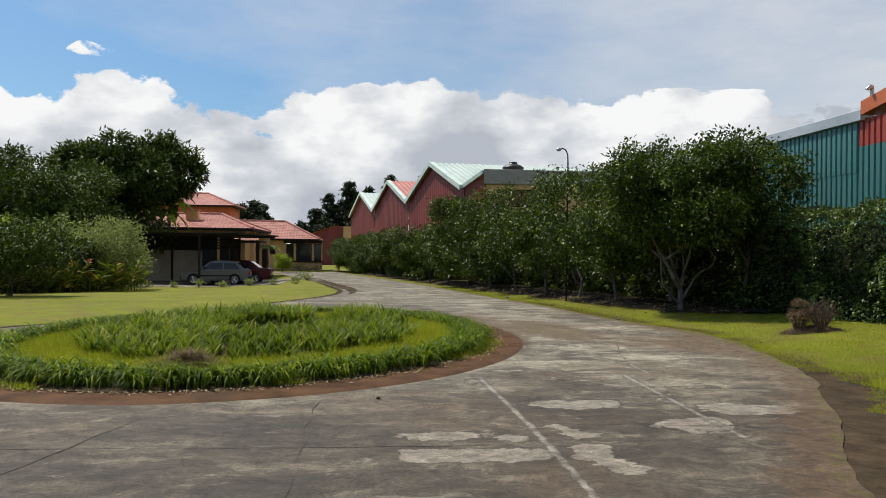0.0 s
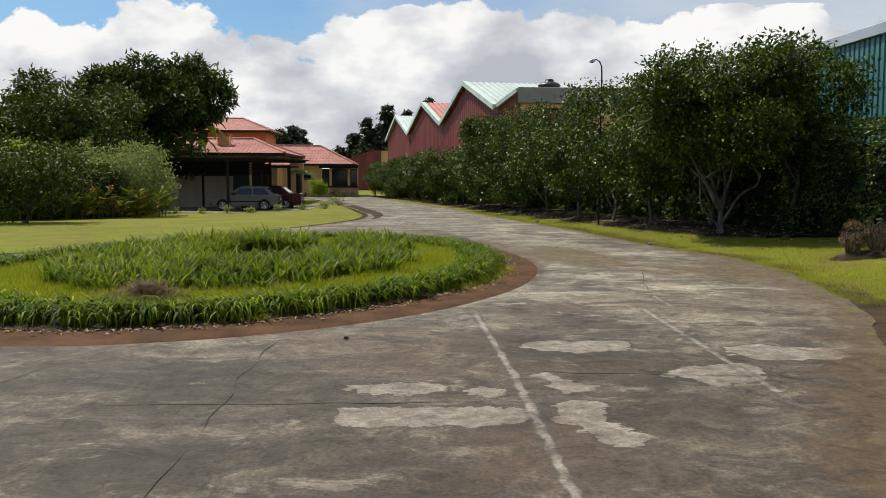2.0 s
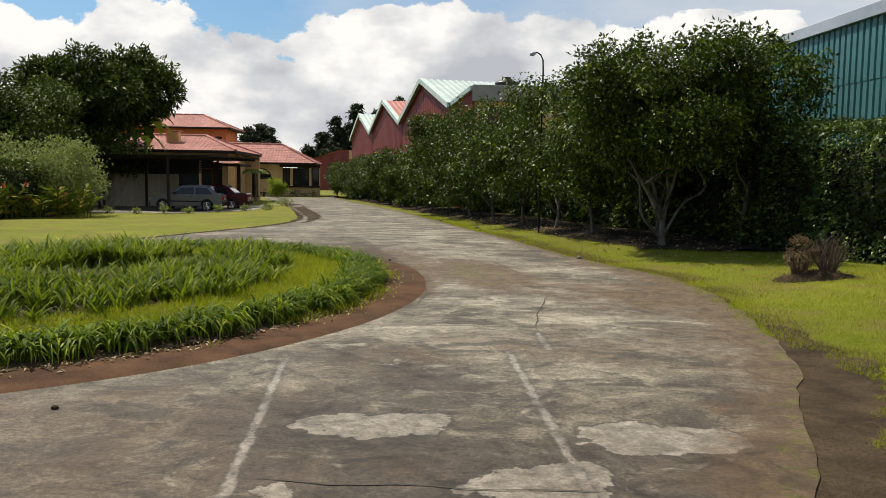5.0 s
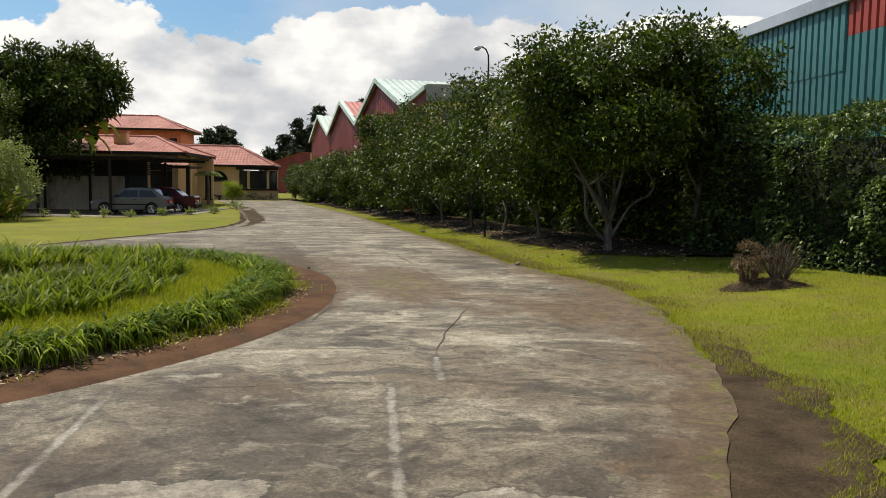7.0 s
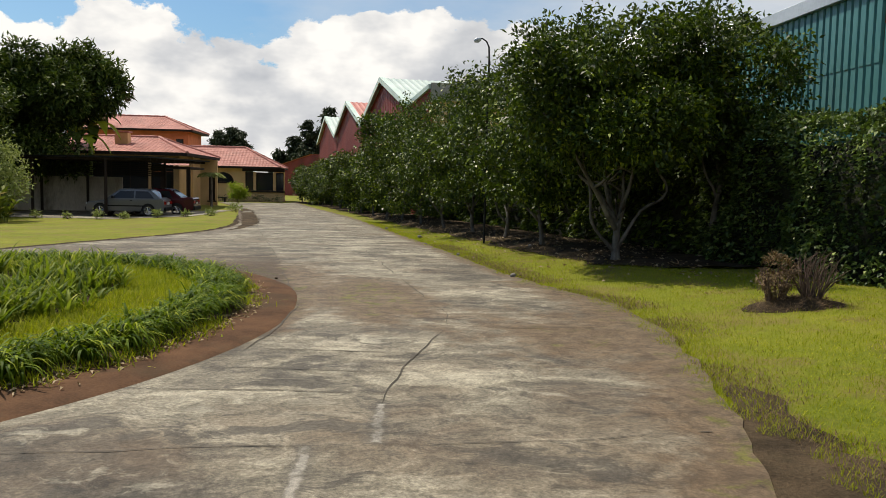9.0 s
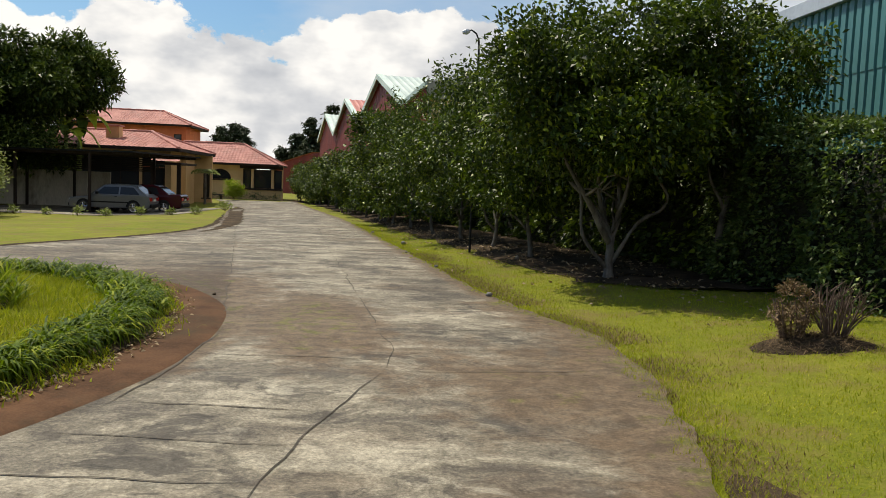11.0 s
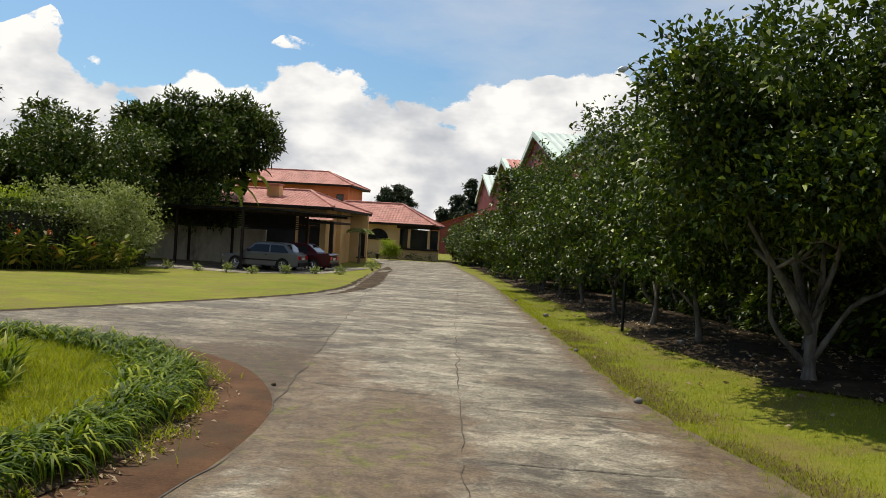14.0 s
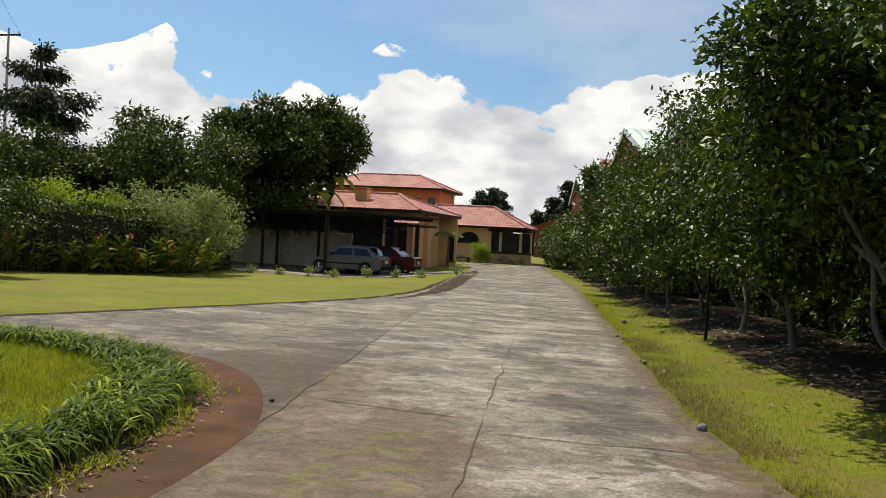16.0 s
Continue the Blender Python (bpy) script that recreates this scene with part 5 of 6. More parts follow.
def saw_building(name, yc, label, roof_mat, depth=22, peak=6.95, valley=5.0, half=6.9):
    """A gable of the saw-tooth shed row: red sheet gable facing the drive, ridge running away from it."""
    b = thing(name, 0, 0, 0, label, "shed")
    line = lambda y: 4.45 - 0.155 * (y - 49.8)
    d = Vector((1, 0.155, 0)).normalized()
    y0, y1 = yc - half, yc + half

    def at(y, z, back=0.0):
        return Vector((line(y), y, z)) + d * back

    # ribbed gable wall
    v, f, n = [], [], int(2 * half / 0.125)
    for i in range(n + 1):
        y = y0 + 2 * half * i / n
        zt = peak - (peak - valley) * abs(y - yc) / half
        rib = 0.03 if i % 4 == 0 else 0.0
        v += [at(y, -0.7, -rib), at(y, zt - 0.02, -rib)]
    f = [(2 * i, 2 * i + 2, 2 * i + 3, 2 * i + 1) for i in range(n)]
    mesh_object("gable_wall", v, f, M["redwall"], b, "faded red ribbed sheet metal")
    # ribbed roof slopes
    for ya, za, yb, zb in ((y0, valley, yc, peak), (yc, peak, y1, valley)):
        v, m = [], int(depth / 0.12)
        for i in range(m + 1):
            back = depth * i / m - 0.25
            e = 0.035 if i % 3 == 0 else 0.0
            v += [at(ya, za + e, back), at(yb, zb + e, back)]
        f = [(2 * i, 2 * i + 2, 2 * i + 3, 2 * i + 1) for i in range(m)]
        mesh_object("roof_slope", v, f, roof_mat, b)
        # verge flashing
        p, q = at(ya, za, -0.3), at(yb, zb, -0.3)
        up = Vector((0, 0, 0.06))
        dn = Vector((0, 0, -0.22))
        v = [p + up, q + up, q + dn, p + dn, p + up + d * 0.3, q + up + d * 0.3, q + dn + d * 0.05, p + dn + d * 0.05]
        mesh_object("verge_board", v, [(0, 1, 2, 3), (4, 5, 1, 0), (3, 2, 6, 7), (4, 7, 6, 5), (0, 3, 7, 4), (1, 5, 6, 2)], M["trim"], b)
    # back and party walls
    v = [at(y0, -0.7, depth - 0.5), at(y1, -0.7, depth - 0.5), at(y1, valley - 0.05, depth - 0.5), at(yc, peak - 0.05, depth - 0.5), at(y0, valley - 0.05, depth - 0.5)]
    mesh_object("back_wall", v, [(0, 1, 2, 3, 4)], M["redwall"], b)
    return b


def make_sheds():
    saw_building("shed", 49.8, "red sheet shed gable with a pale mint roof", M["mint"])
    saw_building("shed", 63.6, "red sheet shed gable with a red roof", M["pinkroof"])
    saw_building("shed", 77.4, "red sheet shed gable with a pale mint roof", M["mint"])
    far = thing("far_shed", 0, 0, 0, "low red shed at the end of the row", "shed")
    v = [(-2.2, 108, -0.7), (-7.6, 112, -0.7), (-7.6, 112, 3.3), (-3.4, 109, 4.6), (-2.2, 108, 4.6)]
    mesh_object("gable_wall", v, [(0, 1, 2, 3, 4)], M["redwall"], far)
    v = [(-7.8, 111.8, 3.3), (-3.4, 108.8, 4.7), (6, 112, 4.7), (4, 118, 3.3)]
    mesh_object("roof_slope", v, [(0, 1, 2, 3)], M["pinkroof"], far)
    v = [(-2.2, 107.9, -0.7), (4, 110, -0.7), (4, 110, 4.6), (-2.2, 107.9, 4.6)]
    mesh_object("side_wall", v, [(0, 1, 2, 3)], M["ochre"], far)
    # short return of the next gable beside the service block
    b = thing("shed_return", 0, 0, 0, "short red sheet wall between shed and service block", "shed")
    v = [(5.52, 42.9, -0.7), (6.25, 40.95, -0.7), (6.25, 40.95, 5.55), (5.52, 42.9, 5.0), (5.62, 42.95, -0.7), (6.35, 41.0, -0.7), (6.35, 41.0, 5.55), (5.62, 42.95, 5.0)]
    mesh_object("gable_wall", v, [(0, 1, 2, 3), (7, 6, 5, 4), (3, 2, 6, 7), (0, 3, 7, 4), (1, 5, 6, 2)], M["redwall"], b)
    v = [(5.4, 42.88, 5.10), (6.15, 40.9, 5.66), (6.15, 40.9, 5.46), (5.4, 42.88, 4.88), (5.6, 43.0, 5.10), (6.35, 41.0, 5.66), (6.35, 41.0, 5.46), (5.6, 43.0, 4.88)]
    mesh_object("verge_board", v, [(0, 3, 2, 1), (4, 5, 6, 7), (0, 1, 5, 4), (3, 7, 6, 2), (0, 4, 7, 3), (1, 2, 6, 5)], M["trim"], b)
    # flat-roofed service block with the water tank
    blk = thing("service_block", 0, 0, 0, "grey cement service block with a flat roof", "building")
    wall_x(blk, 6.4, 16.0, 41.0, -0.6, 4.95, [(7.0, 8.9, 3.9, 4.72)], M["ochre"], 0.25)
    box("parapet", 6.25, 16.2, 40.85, 41.0, 4.96, 5.72, M["parapet"], blk, bevel=0.02)
    box("roof_slab", 6.3, 16.1, 41.0, 48, 5.45, 5.70, M["parapet"], blk, bevel=0)
    box("wall", 6.3, 6.5, 41.26, 48, -0.6, 5.44, M["parapet"], blk, bevel=0)
    window(blk, 7.0, 8.9, 41.05, 3.9, 4.72, 2)
    tank = thing("water_tank", 8.15, 43.0, 5.7, "squat black plastic water tank on the flat roof", "water tank")
    tank.scale = (0.75, 0.75, 0.75)
    prof = [(0.02, 0.0), (0.72, 0.0), (0.76, 0.08), (0.74, 0.16), (0.78, 0.24), (0.74, 0.33), (0.78, 0.42), (0.74, 0.5), (0.55, 0.62), (0.3, 0.7), (0.29, 0.78), (0.02, 0.8)]
    n = 28
    v = [(r * math.cos(6.2832 * k / n), r * math.sin(6.2832 * k / n), z) for r, z in prof for k in range(n)]
    f = [(i * n + k, i * n + (k + 1) % n, (i + 1) * n + (k + 1) % n, (i + 1) * n + k) for i in range(len(prof) - 1) for k in range(n)]
    mesh_object("shell", v, f, M["plastic"], tank, smooth=True)
    v, f = tube([(0, 0, 0.80), (0, 0, 0.85)], [0.3, 0.27], 18)
    mesh_object("lid", v, f, M["plastic"], tank)


def ribbed_sheet(xa, ya, xb, yb, z0, z1, pitch=0.215, deep=0.045):
    """Trapezoid-ribbed cladding between two ground points."""
    L = math.hypot(xb - xa, yb - ya)
    d = Vector((xb - xa, yb - ya, 0)) / L
    s = Vector((d.y, -d.x, 0))
    if s.x > 0:
        s = -s
    offs, x = [], 0.0
    while x < L - 0.001:
        for du, e in ((0.0, 0), (pitch * 0.62, 0), (pitch * 0.70, 1), (pitch * 0.92, 1)):
            if x + du <= L:
                offs.append((x + du, e * deep))
        x += pitch
    offs.append((L, 0))
    v = []
    for u, e in offs:
        p = Vector((xa, ya, 0)) + d * u - s * e
        v += [(p.x, p.y, z0), (p.x, p.y, z1)]
    return v, [(2 * i, 2 * i + 2, 2 * i + 3, 2 * i + 1) for i in range(len(offs) - 1)]


def make_teal_shed():
    b = thing("teal_shed", 0, 0, 0, "tall shed clad in ribbed teal sheet metal", "shed")
    x, top = 11.75, 4.72
    y = 24.55
    while y > 2.0:
        y2 = y - 1.075
        if y2 < 17.9:
            v, f = ribbed_sheet(x, y, x, y2, -0.1, 4.10)
            mesh_object("cladding_panel", v, f, M["teal"], b)
            v, f = ribbed_sheet(x + 0.002, y, x + 0.002, y2, 4.104, top + (0.5 if y2 < 16.9 else 0.02))
            mesh_object("cladding_panel", v, f, M["redsheet"], b, "red sheet panel")
        else:
            v, f = ribbed_sheet(x, y, x, y2, -0.1, 3.55)
            mesh_object("cladding_panel", v, f, M["teal"], b)
            v, f = ribbed_sheet(x - 0.012, y, x - 0.012, y2, 3.50, top)
            mesh_object("cladding_panel", v, f, M["teal"], b)
        y = y2
    box("flashing", x - 0.10, x + 0.25, 17.9, 24.75, top - 0.02, top + 0.24, M["flash"], b, "zinc eave flashing")
    v = [(x - 0.1, 17.9, top + 0.10), (x - 0.1, 2.0, top + 2.6), (x + 5, 2.0, top + 2.6), (x + 5, 17.9, top + 0.1), (x - 0.1, 17.9, top + 0.42), (x - 0.1, 2.0, top + 3.0), (x + 5, 2.0, top + 3.0), (x + 5, 17.9, top + 0.42)]
    mesh_object("raised_roof", v, [(0, 1, 2, 3), (7, 6, 5, 4), (0, 4, 5, 1), (3, 2, 6, 7), (0, 3, 7, 4), (1, 5, 6, 2)], M["orangesheet"], b, "orange sheet roof edge")
    box("roof", x + 0.26, x + 9, 2.0, 24.65, top - 0.1, top + 0.05, M["flash"], b, bevel=0)
    box("end_wall", x + 0.05, x + 9, 24.45, 24.54, -0.1, top - 0.11, M["teal"], b, bevel=0)
    path = [(x - 0.02, 17.6, top + 0.35), (x - 0.02, 17.6, top + 0.62), (x - 0.06, 17.55, top + 0.70), (x - 0.16, 17.5, top + 0.70), (x - 0.2, 17.5, top + 0.62)]
    v, f = tube(path, [0.05] * 5, 8)
    mesh_object("vent_pipe", v, f, M["flash"], b)


def make_lamp():
    lamp = thing("street_lamp", 6.25, 24.1, gz(6.25, 24.1), "slim grey lamp post with a curved arm", "street lamp")
    path = [(0, 0, 0), (0, 0, 2), (0.01, 0, 4.2), (0.0, 0, 4.45), (-0.06, -0.01, 4.58), (-0.16, -0.02, 4.64), (-0.24, -0.02, 4.62)]
    v, f = tube(path, [0.026, 0.024, 0.022, 0.02, 0.018, 0.017, 0.017], 8)
    mesh_object("pole", v, f, M["blacksteel"], lamp)
    v, f = tube([(-0.2, -0.02, 4.63), (-0.27, -0.02, 4.60), (-0.35, -0.02, 4.58)], [0.035, 0.06, 0.035], 8)
    mesh_object("lamp_head", v, f, M["flash"], lamp)


make_house()
make_carport()
make_fence_wall()
make_sheds()
make_teal_shed()
make_lamp()
# ---- cars ----
def make_car(name, x, y, profile, cabin, width, wheels, paint, label, hatch):
    """A parked car facing -x, its front at the origin: body, cabin, windows, wheels, lamps, bumpers."""
    car = thing(name, x, y, gz(x + 2, y) + 0.02, label, "car", group="parked cars")
    hw = width / 2
    belt = 0.86

    def inset(z):
        return max(0.0, z - belt) * 0.30 + max(0.0, 0.42 - z) * 0.18

    def shell(nm, prof, mat, bev):
        bm = bmesh.new()
        n = len(prof)
        vs = [[bm.verts.new((px, s * (hw - inset(pz)), pz)) for px, pz in prof] for s in (-1, 1)]
        bm.faces.new(vs[0])
        bm.faces.new(list(reversed(vs[1])))
        for i in range(n):
            j = (i + 1) % n
            bm.faces.new((vs[0][j], vs[0][i], vs[1][i], vs[1][j]))
        bmesh.ops.recalc_face_normals(bm, faces=bm.faces[:])
        bmesh.ops.bevel(bm, geom=[e for e in bm.edges], offset=bev, segments=2, affect="EDGES", profile=0.6)
        return part(nm, bm, mat, car)

    shell("body", profile, paint, 0.045)
    shell("cabin", cabin, paint, 0.035)

    def pane(nm, pts, mat, off=0.012):
        for s in (-1, 1):
            v = [(px, s * (hw - inset(pz) + off), pz) for px, pz in pts]
            mesh_object(nm, v, [tuple(range(len(v)))], mat, car)

    (fx, fz), (rx0, rz0), (rx1, rz1), (bx, bz) = cabin[1], cabin[2], cabin[-3], cabin[-2]
    mid = (rx0 + rx1) / 2 + 0.05
    pane("side_window", [(fx + 0.30, belt + 0.05), (rx0 + 0.06, rz0 - 0.08), (mid - 0.05, rz0 - 0.07), (mid - 0.05, belt + 0.05)], M["glass"])
    pane("side_window", [(mid + 0.03, belt + 0.05), (mid + 0.03, rz0 - 0.07), (rx1 - 0.06, rz1 - 0.08), (rx1 + (0.28 if hatch else 0.12), belt + 0.05)], M["glass"])
    for (xa, za), (xb, zb) in (((fx, fz), (rx0, rz0)), ((rx1, rz1), (bx, bz))):
        nx, nz = (zb - za), -(xb - xa)
        k = 0.014 / math.hypot(nx, nz)
        if nz * k < 0:
            nx, nz = -nx, -nz
        u0, u1 = 0.12, 0.9
        if xa > rx0:
            u0, u1 = 0.1, 0.88
        v = []
        for u in (u0, u1):
            px, pz = xa + (xb - xa) * u, za + (zb - za) * u
            w = hw - inset(pz) - 0.09
            v += [(px + nx * k, -w, pz + nz * k), (px + nx * k, w, pz + nz * k)]
        mesh_object("windscreen", v, [(0, 1, 3, 2)], M["glass"], car)
    for wx in wheels:
        for s in (-1, 1):
            yc = s * (hw - 0.08)
            prof = [(0.19, -0.085), (0.27, -0.09), (0.295, -0.06), (0.295, 0.06), (0.27, 0.09), (0.19, 0.085)]
            n = 24
            v = [(wx + r * math.cos(6.2832 * k / n), yc + w, 0.295 + r * math.sin(6.2832 * k / n)) for r, w in prof for k in range(n)]
            f = [(i * n + k, i * n + (k + 1) % n, (i + 1) * n + (k + 1) % n, (i + 1) * n + k) for i in range(len(prof) - 1) for k in range(n)]
            wheel = mesh_object("wheel", v, f, M["rubber"], car, smooth=True)
            rim = []
            for k in range(7):
                a = 6.2832 * k / 7
                rim.append(tube([(wx, yc + s * 0.085, 0.295), (wx + 0.19 * math.cos(a), yc + s * 0.075, 0.295 + 0.19 * math.sin(a))], [0.035, 0.028], 5))
            rim.append(tube([(wx + 0.19 * math.cos(6.2832 * k / 20), yc + s * 0.075, 0.295 + 0.19 * math.sin(6.2832 * k / 20)) for k in range(21)], [0.022] * 21, 5))
            v, f = join(rim)
            mesh_object("rim", v, f, M["chrome"], wheel)
            # dark wheel arch behind the tyre
            n = 18
            v = [(wx + 0.36 * math.cos(math.pi * k / n), s * (hw + 0.003), 0.30 + 0.36 * math.sin(math.pi * k / n)) for k in range(n + 1)]
            mesh_object("wheel_arch", v, [tuple(range(n + 1))], M["blacksteel"], car)
    L = max(p[0] for p in profile)
    box("rear_bumper", L - 0.10, L + 0.06, -hw + 0.04, hw - 0.04, 0.30, 0.48, M["blacksteel"], car, bevel=0.03)
    box("front_bumper", -0.06, 0.10, -hw + 0.04, hw - 0.04, 0.28, 0.46, M["blacksteel"], car, bevel=0.03)
    for s in (-1, 1):
        a = s * (hw - 0.05)
        b = s * (hw - 0.38)
        box("tail_lamp", L - 0.05, L + 0.015, min(a, b), max(a, b), 0.62, 0.78, M["redlens"], car, bevel=0.01)
        box("headlamp", -0.02, 0.06, min(a, b), max(a, b), 0.52, 0.66, M["clearlens"], car, bevel=0.01)
        box("side_strip", 0.75, L - 0.75, s * hw - 0.012, s * hw + 0.012, 0.50, 0.56, M["blacksteel"], car, bevel=0.004)
        box("door_handle", mid + 0.05 - 0.3, mid - 0.12, s * hw - 0.01, s * hw + 0.02, 0.78, 0.81, M["blacksteel"], car, bevel=0.004)
        box("mirror", fx + 0.32, fx + 0.44, s * hw - 0.02 * s, s * (hw + 0.14), 0.90, 1.02, M["blacksteel"], car, bevel=0.02)
    car.scale = (0.9, 0.96, 0.97)
    box("number_plate", L + 0.002, L + 0.018, -0.2, 0.2, 0.60, 0.71, M["white"], car, bevel=0)


HATCH = [(0.0, 0.24), (-0.02, 0.55), (0.10, 0.70), (1.05, 0.82), (1.10, 0.87), (3.75, 0.90), (3.98, 0.86), (4.05, 0.55), (4.0, 0.26)]
HATCH_TOP = [(1.0, 0.84), (1.02, 0.86), (1.68, 1.33), (1.95, 1.385), (3.05, 1.37), (3.25, 1.33), (3.86, 0.89), (3.86, 0.86)]
SEDAN = [(0.0, 0.24), (-0.02, 0.55), (0.12, 0.70), (1.15, 0.82), (1.2, 0.87), (3.40, 0.92), (4.20, 0.93), (4.28, 0.85), (4.30, 0.55), (4.24, 0.26)]
SEDAN_TOP = [(1.1, 0.84), (1.12, 0.86), (1.85, 1.33), (2.1, 1.385), (2.85, 1.37), (3.0, 1.33), (3.62, 0.91), (3.62, 0.86)]
make_car("hatchback_car", -9.75, 46.5, HATCH, HATCH_TOP, 1.62, (0.72, 3.2), M["silver"], "old silver hatchback parked under the carport", True)
make_car("sedan_car", -9.0, 48.5, SEDAN, SEDAN_TOP, 1.68, (0.78, 3.35), M["maroon"], "dark maroon sedan parked beside the hatchback", False)

# paved apron of the carport
ys = [42.6 + 0.4 * i for i in range(31)]
xs = [-14.6 + 0.5 * i for i in range(22)]
v = [(x, y, gz(x, y) + 0.016) for y in ys for x in xs]
f = [(j * 22 + i, j * 22 + i + 1, (j + 1) * 22 + i + 1, (j + 1) * 22 + i) for j in range(30) for i in range(21)]
tagged(mesh_object("pavement", v, f, M["concrete"], smooth=True), "concrete apron under the carport", "pavement", kind="structure")


# ---- garden plants ----
def make_ginger(x, y, h, n):
    """Ginger clump: arching canes with lance leaves, some with red flower spikes."""
    g = thing("ginger_plant", x, y, gz(x, y), "ginger clump with lance leaves and red flower spikes", "ginger plant", group="ginger plants along the fence")
    canes, V, F = [], [], []
    for i in range(n):
        a = RNG.uniform(0, 6.28)
        r = RNG.uniform(0, 0.45)
        hh = h * RNG.uniform(0.6, 1.1)
        p = Vector((math.cos(a) * r, math.sin(a) * r, 0))
        lean = Vector((math.cos(a), math.sin(a), 0)) * RNG.uniform(0.15, 0.55) + Vector((0.10, -0.12, 0))
        path = [p + lean * (hh * (k / 6) ** 1.8) + Vector((0, 0, hh * k / 6 * (1 - 0.1 * (k / 6)))) for k in range(7)]
        canes.append(tube(path, [0.012] * 7, 5))
        for k in range(1, 13):
            u = 0.06 + 0.94 * k / 12
            q = path[min(int(u * 6), 5)].lerp(path[min(int(u * 6) + 1, 6)], u * 6 % 1)
            b = a + (1.2 if k % 2 else -1.2) + RNG.normal(0, 0.3)
            V.append((q, (math.cos(b), math.sin(b), 0.75)))
        if RNG.uniform() < 0.16:
            q = path[-1]
            F.append((q, (lean.x, lean.y, 0.6)))
    v, f = join(canes)
    mesh_object("cane", v, f, M["leaf_ginger"], g)
    pts, out = np.array([p for p, _ in V]), np.array([d for _, d in V])
    quads_object("foliage", leaves(pts, out, 0.46, 0.115, 0.1, 0.18), M["leaf_ginger"], g)
    if F:
        for p, d in F:
            pts = np.array([p] * 14) + RNG.normal(0, 0.03, (14, 3))
            quads_object("flower", leaves(pts, np.array([d] * 14), 0.16, 0.05, 0.0, 0.4), M["flower"], g)


for i in range(11):
    make_ginger(-9.95 - 0.27 * i + RNG.normal(0, 0.15), 37.0 - i * 0.7, RNG.uniform(1.0, 1.6), 6)


def make_banana(x, y, h):
    b = thing("banana_plant", x, y, gz(x, y), "banana plant with broad drooping leaves", "banana plant")
    v, f = tube([(0, 0, 0), (0.02, 0, h * 0.4), (0.05, 0, h * 0.75)], [0.16, 0.13, 0.09], 10)
    mesh_object("stem", v, f, M["leaf_grey"], b, smooth=True)
    for i in range(10):
        a = 6.28 * i / 10 + RNG.uniform(-0.2, 0.2)
        L = RNG.uniform(1.7, 2.4)
        rise = RNG.uniform(0.5, 1.3)
        d, s = Vector((math.cos(a), math.sin(a), 0)), Vector((-math.sin(a), math.cos(a), 0))
        v, f, n = [], [], 9
        for k in range(n + 1):
            u = k / n
            c = Vector((0.05, 0, h * 0.72)) + d * (L * u) * (1 - 0.15 * u) + Vector((0, 0, L * (rise * u - 1.15 * u * u)))
            w = 0.32 * math.sin(math.pi * min(1, 0.06 + u * 0.94)) ** 0.6 * (1 + 0.25 * RNG.normal() * (k > 1))
            w = max(w, 0.02)
            v += [c - s * w + Vector((0, 0, 0.08 * w)), c - Vector((0, 0, 0.05)), c + s * w + Vector((0, 0, 0.08 * w))]
        for k in range(n):
            f += [(3 * k, 3 * k + 1, 3 * k + 4, 3 * k + 3), (3 * k + 1, 3 * k + 2, 3 * k + 5, 3 * k + 4)]
        mesh_object("leaf", v, f, M["leaf_tree"] if i % 3 else M["leaf_lime"], b)


make_banana(-12.6, 55.2, 6.6)
make_banana(-12.7, 53.4, 5.5)


def make_palm(x, y, h):
    p = thing("small_palm", x, y, gz(x, y), "small palm with a slim trunk beside the house", "palm")
    v, f = tube([(0, 0, 0), (0.03, 0, h * 0.4), (0, 0.02, h * 0.75)], [0.09, 0.07, 0.06], 8)
    mesh_object("trunk", v, f, M["bark"], p)
    pts, out = [], []
    for i in range(11):
        a = 6.28 * i / 11
        for k in range(26):
            u = k / 26
            c = np.array([math.cos(a) * 0.85 * u, math.sin(a) * 0.85 * u, h * 0.75 + 0.75 * u - 0.9 * u * u])
            pts += [c, c]
            out += [(-math.sin(a) + math.cos(a) * 0.6, math.cos(a) + math.sin(a) * 0.6, -0.2), (math.sin(a) + math.cos(a) * 0.6, -math.cos(a) + math.sin(a) * 0.6, -0.2)]
    quads_object("frond", leaves(np.array(pts), np.array(out), 0.34, 0.05, 0.1, 0.1), M["leaf_grey"], p)


make_palm(-6.95, 62.3, 2.9)
make_tree("yellow_shrub", -6.75, 72.5, 1.7, 0.6, "upright yellow-green shrub in front of the wing", "shrub", M["leaf_lime"], M["darkbark"], 0.3, 7, 0.03, 0.16, 0.06, 30.0, 0.2, 12, 0.12)


def make_small_plant(x, y, h, w, leaf, label, group):
    p = thing("small_plant", x, y, gz(x, y), label, "plant", group=group)
    k = 90
    pts = RNG.normal(0, 1, (k, 3)) * np.array([w, w, h * 0.25]) + np.array([0, 0, h * 0.6])
    pts[:, 2] = np.maximum(pts[:, 2], 0.04)
    quads_object("foliage", leaves(pts, unit(pts - np.array([0, 0, 0.05])), 0.14, 0.06, 0.1, 0.5), leaf, p)
    v, f = join([tube([(0, 0, 0), tuple(pts[i] * 0.9)], [0.012, 0.006], 4) for i in range(0, k, 16)])
    mesh_object("stem", v, f, M["twig"], p)


